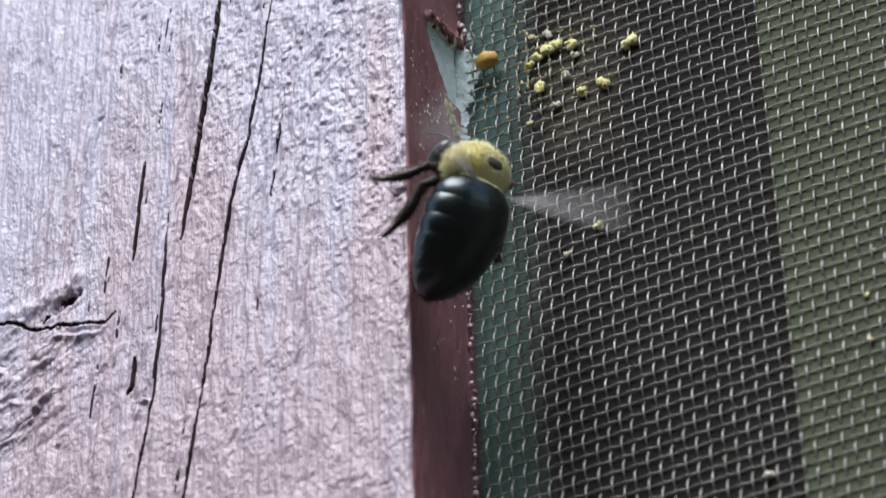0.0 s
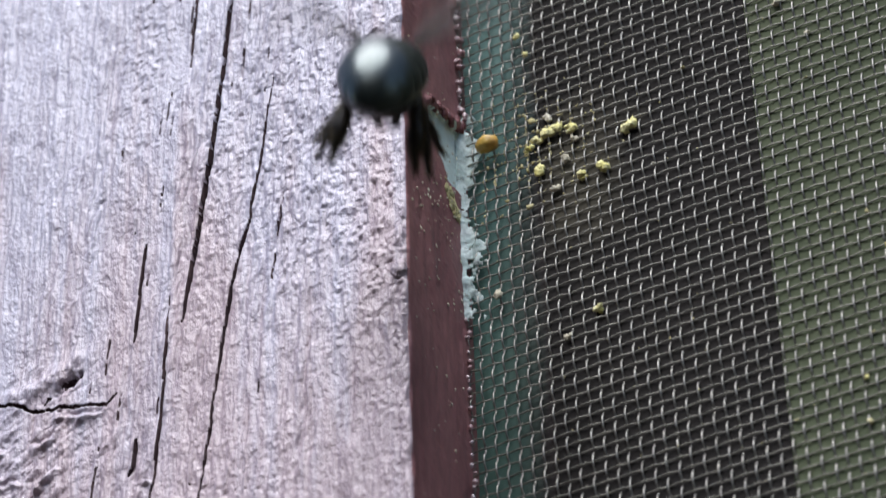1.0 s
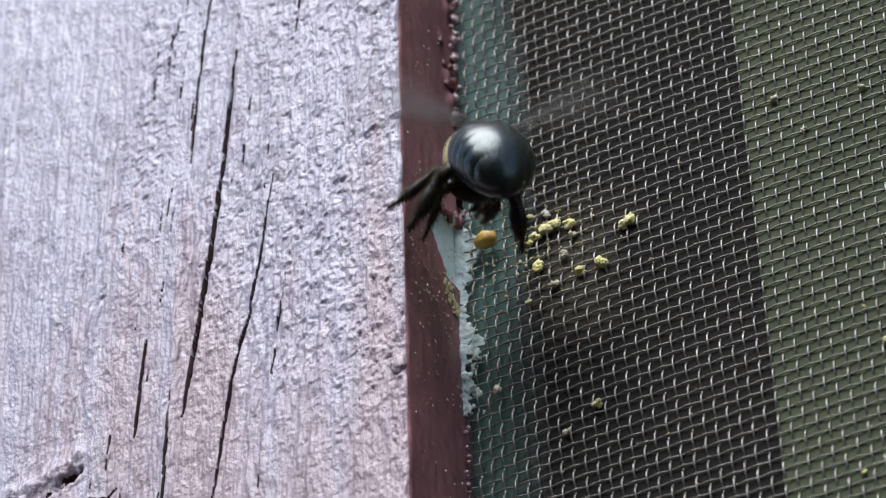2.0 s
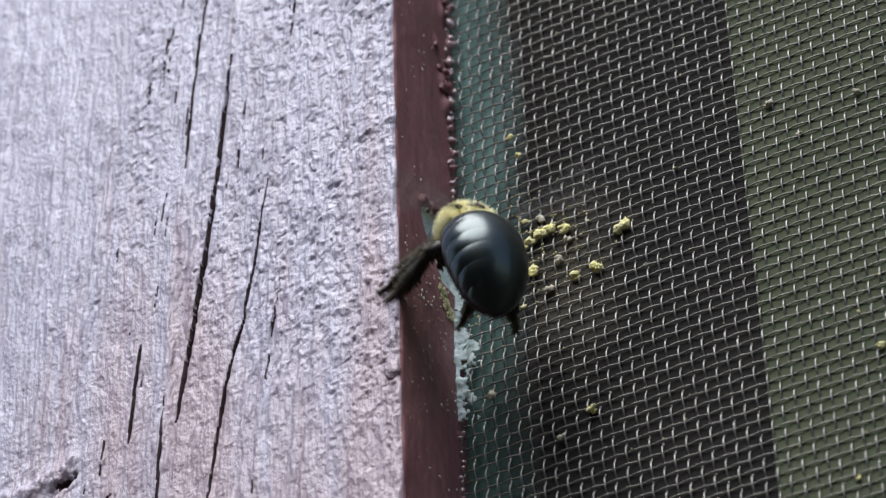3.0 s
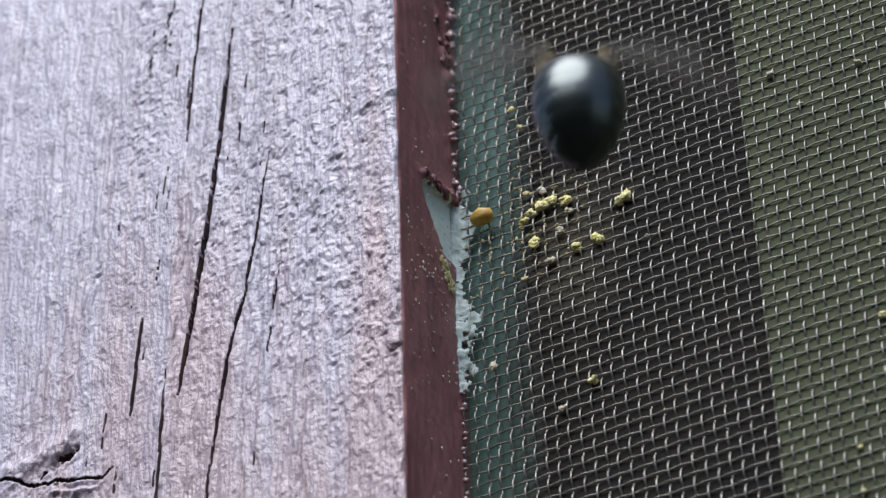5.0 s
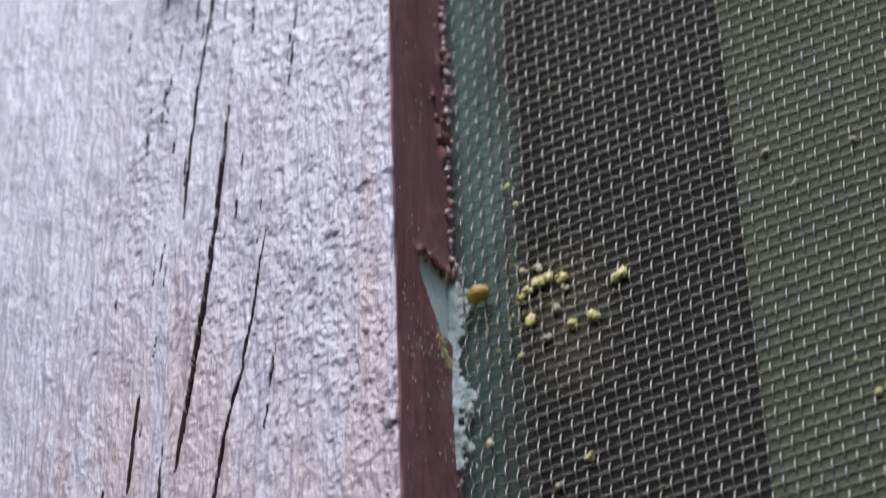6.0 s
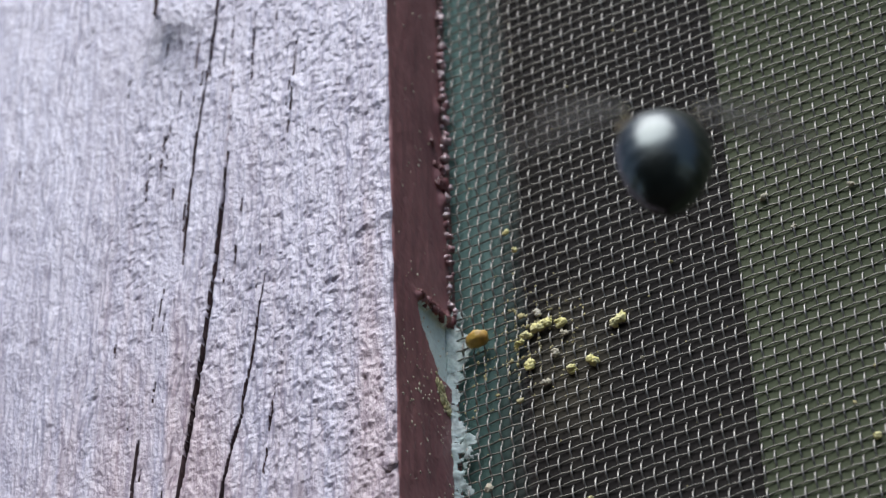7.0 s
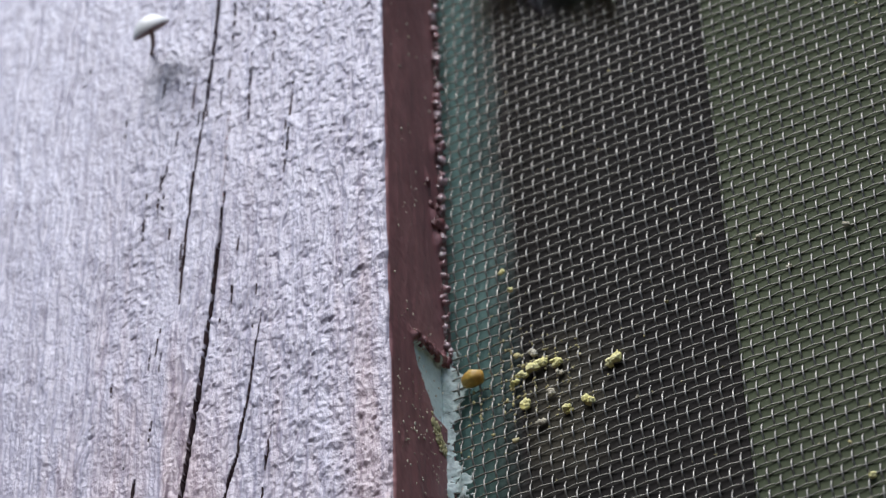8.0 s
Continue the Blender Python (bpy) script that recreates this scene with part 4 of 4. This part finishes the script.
# seconds, place (metres), turn (degrees)
BEE_ROWS = [
    (0.0, 0.0072, -0.0172, -0.0423, 123.4, -3.2, 71.7),
    (0.1, 0.0072, -0.0173, -0.0411, 123.6, -3.3, 71.7),
    (0.2, 0.0070, -0.0180, -0.0409, 124.3, -2.8, 72.1),
    (0.3, 0.0077, -0.0180, -0.0406, 125.0, -2.3, 72.5),
    (0.4, 0.0089, -0.0189, -0.0392, 124.5, -3.0, 72.0),
    (0.5, 0.0087, -0.0194, -0.0388, 124.0, -3.7, 71.5),
    (0.6, 0.0074, -0.0186, -0.0373, 118.0, -5.1, 59.9),
    (0.7, 0.0090, -0.0255, -0.0355, 100.6, -0.9, 38.9),
    (0.8, 0.0050, -0.0319, -0.0308, 82.3, 9.6, 28.3),
    (0.9, 0.0061, -0.0284, -0.0250, 72.8, 1.4, 26.9),
    (1.0, 0.0069, -0.0341, -0.0205, 56.0, 7.3, 26.0),
    (1.1, 0.0081, -0.0354, -0.0128, 57.1, 6.8, 30.3),
    (1.2, 0.0089, -0.0287, -0.0075, 55.1, -1.1, 36.1),
    (1.3, 0.0114, -0.0196, -0.0068, 54.8, -5.3, 48.7),
    (1.4, 0.0123, -0.0180, -0.0070, 51.9, -0.9, 49.9),
    (1.5, 0.0129, -0.0219, -0.0061, 51.5, -1.2, 43.1),
    (1.6, 0.0122, -0.0187, -0.0074, 51.2, -0.7, 49.5),
    (1.7, 0.0136, -0.0199, -0.0065, 52.9, 0.9, 42.8),
    (2.8, 0.0116, -0.0143, -0.0179, 52.2, 0.5, 43.1),
    (2.9, 0.0113, -0.0144, -0.0178, 56.8, 0.0, 47.3),
    (3.0, 0.0113, -0.0154, -0.0197, 75.3, -5.1, 52.3),
    (3.1, 0.0087, -0.0140, -0.0195, 88.7, 4.4, 62.9),
    (3.2, 0.0096, -0.0188, -0.0292, 118.1, 1.3, 105.3),
    (3.3, 0.0090, -0.0189, -0.0294, 118.8, -2.7, 113.5),
    (3.4, 0.0096, -0.0189, -0.0291, 121.0, -1.8, 113.9),
    (3.5, 0.0095, -0.0188, -0.0291, 122.5, -1.1, 114.2),
    (3.6, 0.0097, -0.0191, -0.0286, 122.5, -1.1, 114.2),
    (3.7, 0.0166, -0.0085, -0.0387, 92.7, -15.2, 58.3),
    (3.8, 0.0084, -0.0124, -0.0550, 74.0, -10.9, 36.9),
    (3.9, -0.0017, -0.0178, -0.0543, 63.8, -6.8, 33.0),
    (4.0, 0.0010, -0.0268, -0.0529, 66.3, 1.3, 27.0),
    (4.1, 0.0027, -0.0306, -0.0517, 68.2, 1.3, 27.0),
    (4.2, 0.0049, -0.0352, -0.0479, 71.1, 1.3, 26.9),
    (5.3, 0.0380, -0.0442, -0.0274, 81.2, 1.5, 27.2),
    (5.4, 0.0376, -0.0475, -0.0247, 80.3, 1.5, 27.2),
    (5.5, 0.0392, -0.0503, -0.0216, 80.4, 1.6, 27.1),
    (5.6, 0.0370, -0.0518, -0.0210, 80.6, 1.6, 27.1),
    (5.7, 0.0340, -0.0556, -0.0187, 80.7, 1.6, 27.2),
    (5.9, 0.0373, -0.0621, -0.0129, 81.1, 1.6, 27.2),
    (6.1, 0.0407, -0.0608, -0.0140, 81.6, 1.6, 27.1),
    (6.2, 0.0414, -0.0566, -0.0170, 83.8, 4.8, 26.6),
    (6.3, 0.0366, -0.0568, -0.0193, 92.7, 16.8, 28.0),
    (6.4, 0.0333, -0.0530, -0.0230, 93.5, 13.8, 27.9),
    (6.5, 0.0307, -0.0428, -0.0194, 94.1, 16.1, 22.9),
    (6.6, 0.0245, -0.0454, -0.0308, 92.0, 12.0, 27.8),
    (6.7, 0.0300, -0.0467, -0.0357, 84.6, 4.8, 26.8),
    (6.8, 0.0424, -0.0448, -0.0346, 80.4, -0.7, 27.5),
    (6.9, 0.0478, -0.0434, -0.0351, 80.2, -0.7, 27.5),
    (7.0, 0.0462, -0.0461, -0.0334, 72.2, 1.7, 27.0),
    (7.1, 0.0427, -0.0472, -0.0338, 81.9, -3.2, 27.8),
    (7.2, 0.0335, -0.0267, -0.0180, 63.9, 8.5, 29.5),
    (7.3, 0.0301, -0.0140, -0.0113, 94.6, -8.0, 11.6),
    (7.4, 0.0303, -0.0149, -0.0104, 94.7, -7.9, 11.3),
    (7.5, 0.0305, -0.0180, -0.0076, 94.3, -4.9, 11.6),
    (7.6, 0.0306, -0.0208, -0.0047, 94.0, -3.5, 12.0),
    (7.7, 0.0305, -0.0226, -0.0029, 93.7, -2.0, 12.3),
    (7.8, 0.0335, -0.0293, -0.0022, 88.7, -3.0, 12.8),
    (7.9, 0.0396, -0.0415, -0.0063, 67.7, -3.1, 30.5),
    (8.0, 0.0391, -0.0511, 0.0011, 66.2, -2.6, 30.3),
]

# seconds, the way a leg points in the bee's space
LEG_ROWS = {
    ("fore", -1): [
        (0.0, -0.81, -0.47, -0.35),
        (0.6, -0.91, -0.33, -0.26),
        (0.8, -0.90, -0.44, 0.06),
        (1.0, -0.78, -0.23, -0.59),
        (1.2, -0.73, -0.05, -0.68),
        (1.4, -0.35, 0.09, -0.93),
        (1.7, -0.38, 0.04, -0.92),
        (2.8, -0.38, 0.05, -0.92),
        (3.0, -0.73, 0.08, -0.68),
        (3.1, -0.78, -0.19, -0.60),
        (3.2, -0.44, -0.49, -0.75),
        (3.6, -0.30, -0.57, -0.77),
        (3.7, -0.42, -0.25, -0.87),
        (3.8, -0.80, 0.10, -0.60),
        (4.0, -0.21, 0.95, -0.21),
        (4.4, -0.10, 0.97, -0.20),
        (7.0, -0.10, 0.97, -0.20),
        (7.07, -0.39, 0.78, -0.49),
        (7.1, -0.20, 0.02, -0.98),
        (7.2, -0.07, -0.04, -1.00),
        (7.3, -0.56, -0.21, -0.80),
        (7.7, -0.54, -0.26, -0.80),
        (7.8, -0.55, -0.28, -0.79),
        (7.9, -0.31, -0.05, -0.95),
        (8.0, -0.33, 0.67, -0.67),
    ],
    ("middle", -1): [
        (0.0, -0.45, -0.88, -0.13),
        (0.6, -0.48, -0.87, -0.11),
        (0.8, -0.52, -0.78, -0.36),
        (1.0, -0.56, -0.45, -0.70),
        (1.2, -0.66, -0.28, -0.70),
        (1.4, -0.84, 0.05, -0.54),
        (1.7, -0.85, -0.06, -0.53),
        (2.8, -0.82, -0.06, -0.57),
        (3.0, -0.68, -0.11, -0.73),
        (3.1, -0.55, -0.50, -0.66),
        (3.2, -0.16, -0.88, -0.44),
        (3.6, -0.04, -0.93, -0.36),
        (3.7, -0.30, -0.61, -0.74),
        (3.8, -0.80, 0.10, -0.60),
        (4.0, -0.31, 0.93, -0.21),
        (4.4, -0.10, 0.97, -0.20),
        (7.0, -0.10, 0.97, -0.20),
        (7.07, -0.63, 0.58, -0.52),
        (7.1, -0.30, -0.19, -0.93),
        (7.2, -0.15, -0.34, -0.93),
        (7.3, -0.79, -0.35, -0.50),
        (7.7, -0.75, -0.43, -0.51),
        (7.8, -0.62, -0.60, -0.52),
        (7.9, -0.44, -0.32, -0.84),
        (8.0, -0.46, 0.57, -0.68),
    ],
    ("hind", -1): [
        (0.0, 0.29, -0.91, -0.28),
        (0.6, 0.13, -0.90, -0.42),
        (0.8, -0.01, -0.91, -0.41),
        (1.0, -0.32, -0.55, -0.77),
        (1.2, -0.38, -0.45, -0.81),
        (1.4, -0.57, -0.19, -0.80),
        (1.7, -0.55, -0.27, -0.79),
        (2.8, -0.55, -0.25, -0.80),
        (3.0, -0.56, -0.21, -0.80),
        (3.1, -0.03, -0.43, -0.90),
        (3.2, 0.75, -0.62, -0.23),
        (3.6, 0.80, -0.60, -0.07),
        (3.7, -0.21, -0.75, -0.63),
        (3.8, -0.80, 0.10, -0.60),
        (4.0, -0.64, 0.62, -0.46),
        (4.4, -0.12, 0.98, -0.15),
        (7.0, -0.12, 0.98, -0.15),
        (7.07, -0.74, 0.42, -0.53),
        (7.1, -0.32, -0.48, -0.82),
        (7.2, -0.11, -0.57, -0.82),
        (7.3, -0.39, -0.86, -0.32),
        (7.7, -0.30, -0.90, -0.33),
        (7.8, -0.34, -0.85, -0.40),
        (7.9, -0.34, -0.60, -0.72),
        (8.0, -0.60, 0.36, -0.72),
    ],
    ("fore", 1): [
        (0.0, 0.91, 0.38, -0.18),
        (0.6, 0.91, 0.29, -0.28),
        (0.8, 0.83, 0.44, -0.35),
        (1.0, 0.63, 0.16, -0.76),
        (1.2, 0.43, 0.03, -0.90),
        (1.4, 0.23, 0.78, -0.59),
        (1.7, 0.11, 0.79, -0.60),
        (2.8, 0.11, 0.80, -0.59),
        (3.0, 0.63, 0.11, -0.77),
        (3.1, 0.90, 0.29, -0.33),
        (3.2, 0.67, 0.70, 0.24),
        (3.6, 0.60, 0.75, 0.29),
        (3.7, 0.95, -0.27, -0.16),
        (3.8, 0.80, 0.10, -0.60),
        (4.0, 0.21, 0.95, -0.21),
        (4.4, 0.10, 0.97, -0.20),
        (7.0, 0.10, 0.97, -0.20),
        (7.07, 0.42, 0.85, -0.32),
        (7.1, 0.70, 0.35, -0.62),
        (7.2, 0.94, 0.34, -0.09),
        (7.3, 0.81, 0.04, -0.58),
        (7.7, 0.81, 0.13, -0.58),
        (7.8, 0.75, -0.07, -0.65),
        (7.9, 0.75, -0.04, -0.66),
        (8.0, 0.33, 0.67, -0.67),
    ],
    ("middle", 1): [
        (0.0, 0.92, -0.13, -0.36),
        (0.6, 0.83, -0.18, -0.52),
        (0.8, 0.55, -0.25, -0.80),
        (1.0, 0.40, -0.21, -0.89),
        (1.2, 0.24, -0.26, -0.93),
        (1.4, 0.30, 0.71, -0.63),
        (1.7, 0.18, 0.74, -0.65),
        (2.8, 0.19, 0.74, -0.64),
        (3.0, 0.12, -0.15, -0.98),
        (3.1, 0.70, 0.02, -0.71),
        (3.2, 0.92, 0.38, -0.09),
        (3.6, 0.91, 0.41, 0.03),
        (3.7, 0.62, -0.71, -0.33),
        (3.8, 0.80, 0.10, -0.60),
        (4.0, 0.31, 0.93, -0.21),
        (4.4, 0.10, 0.97, -0.20),
        (7.0, 0.10, 0.97, -0.20),
        (7.07, 0.72, 0.62, -0.31),
        (7.1, 0.88, 0.23, -0.42),
        (7.2, 0.95, 0.06, 0.32),
        (7.3, 0.87, -0.33, -0.37),
        (7.7, 0.81, -0.35, -0.47),
        (7.8, 0.67, -0.53, -0.53),
        (7.9, 0.61, -0.46, -0.65),
        (8.0, 0.46, 0.57, -0.68),
    ],
    ("hind", 1): [
        (0.0, 0.85, -0.39, -0.36),
        (0.6, 0.72, -0.43, -0.54),
        (0.8, 0.34, -0.75, -0.57),
        (1.0, 0.22, -0.43, -0.88),
        (1.2, 0.24, -0.45, -0.86),
        (1.4, 0.41, -0.56, -0.72),
        (1.7, 0.38, -0.52, -0.77),
        (2.8, 0.38, -0.51, -0.77),
        (3.0, 0.38, -0.82, -0.42),
        (3.1, 0.74, -0.32, -0.60),
        (3.2, 0.91, 0.26, -0.31),
        (3.6, 0.94, 0.28, -0.19),
        (3.7, 0.40, -0.91, -0.07),
        (3.8, 0.80, 0.10, -0.60),
        (4.0, 0.64, 0.62, -0.46),
        (4.4, 0.12, 0.98, -0.15),
        (7.0, 0.12, 0.98, -0.15),
        (7.07, 0.77, 0.55, -0.33),
        (7.1, 0.90, -0.14, -0.41),
        (7.2, 1.00, -0.03, 0.04),
        (7.3, 0.70, -0.50, -0.51),
        (7.7, 0.69, -0.58, -0.44),
        (7.8, 0.27, -0.77, -0.57),
        (7.9, 0.25, -0.58, -0.77),
        (8.0, 0.60, 0.36, -0.72),
    ],
}

def joint(p, t):
    """The place of a joint on the fore body, in the bee's space."""
    return Matrix.Translation(bend(t) @ (Vector(p) * SIZE))


# the wing beat, left and right: seconds, half its swing, the lift of its middle, the sweep forward, the twist (degrees)
BEAT = {
    -1: [(0.0, 55, -7, 93, 0), (0.3, 55, -9, 92, 0), (0.6, 55, -1, 90, 0), (0.8, 55, 2, -5, 0), (1.0, 55, 14, -8, 0), (1.4, 55, 16, 10, 0), (2.9, 55, 10, 12, 0), (3.2, 55, 15, 99, 0), (3.6, 55, 12, 104, 0), (3.8, 60, -5, 23, 0), (4.2, 60, -9, 16, 0), (5.3, 60, -9, 16, 0), (6.4, 60, -21, 15, 0), (7.1, 60, -4, 15, 0), (7.3, 15, -5, -4, 12), (7.8, 15, -8, -6, 12), (7.9, 50, 0, 7, 0), (8.0, 50, 1, 7, 0)],
    1: [(0.0, 28, 43, -61, 17), (0.3, 28, 54, -62, 17), (0.6, 28, 47, -53, 17), (0.8, 55, 18, 2, 0), (1.0, 55, 30, -17, 0), (1.4, 55, 22, -26, 0), (2.9, 55, 25, -21, 0), (3.2, 32, 20, -88, 50), (3.6, 32, 22, -97, 50), (3.8, 60, -27, 2, 0), (4.2, 60, -9, 16, 0), (5.3, 60, -9, 16, 0), (6.4, 60, 2, 9, 0), (7.1, 60, -13, 17, 0), (7.3, 15, 6, 5, 12), (7.8, 15, 10, 5, 12), (7.9, 50, 7, -13, 0), (8.0, 50, 6, -14, 0)],
}


def motions():
    for piece in FORE_BODY:
        walk(piece, [(t, bend(t)) for t, _ in CURL])
    for leg, sx, kind, hip in LEGS:
        walk(leg, [(t, joint(hip, t) @ Vector((0, 0, -1)).rotation_difference(Vector((x, y, z))).to_matrix().to_4x4()) for t, x, y, z in LEG_ROWS[kind, sx]])
    walk(BEE, [(t, pose(x, y, z, rx, ry, rz)) for t, x, y, z, rx, ry, rz in BEE_ROWS])
    for wing, sx, hy, sweep in WINGS:
        rows = []
        for n in range(241):
            t = n / 30.0
            swing, lift, forward, twist = (float(np.interp(t, [b[0] for b in BEAT[sx]], [b[k] for b in BEAT[sx]])) for k in (1, 2, 3, 4))
            beat = (0.0, 0.87, -0.87)[n % 3] * swing
            rows.append((t, bend(t) @ Matrix.Translation(Vector((sx * 0.0032, hy * MM, 0.0016)) * SIZE) @ pose(0, 0, 0, twist, -sx * (lift + beat), sx * (sweep + forward))))
        walk(wing, rows)


motions()
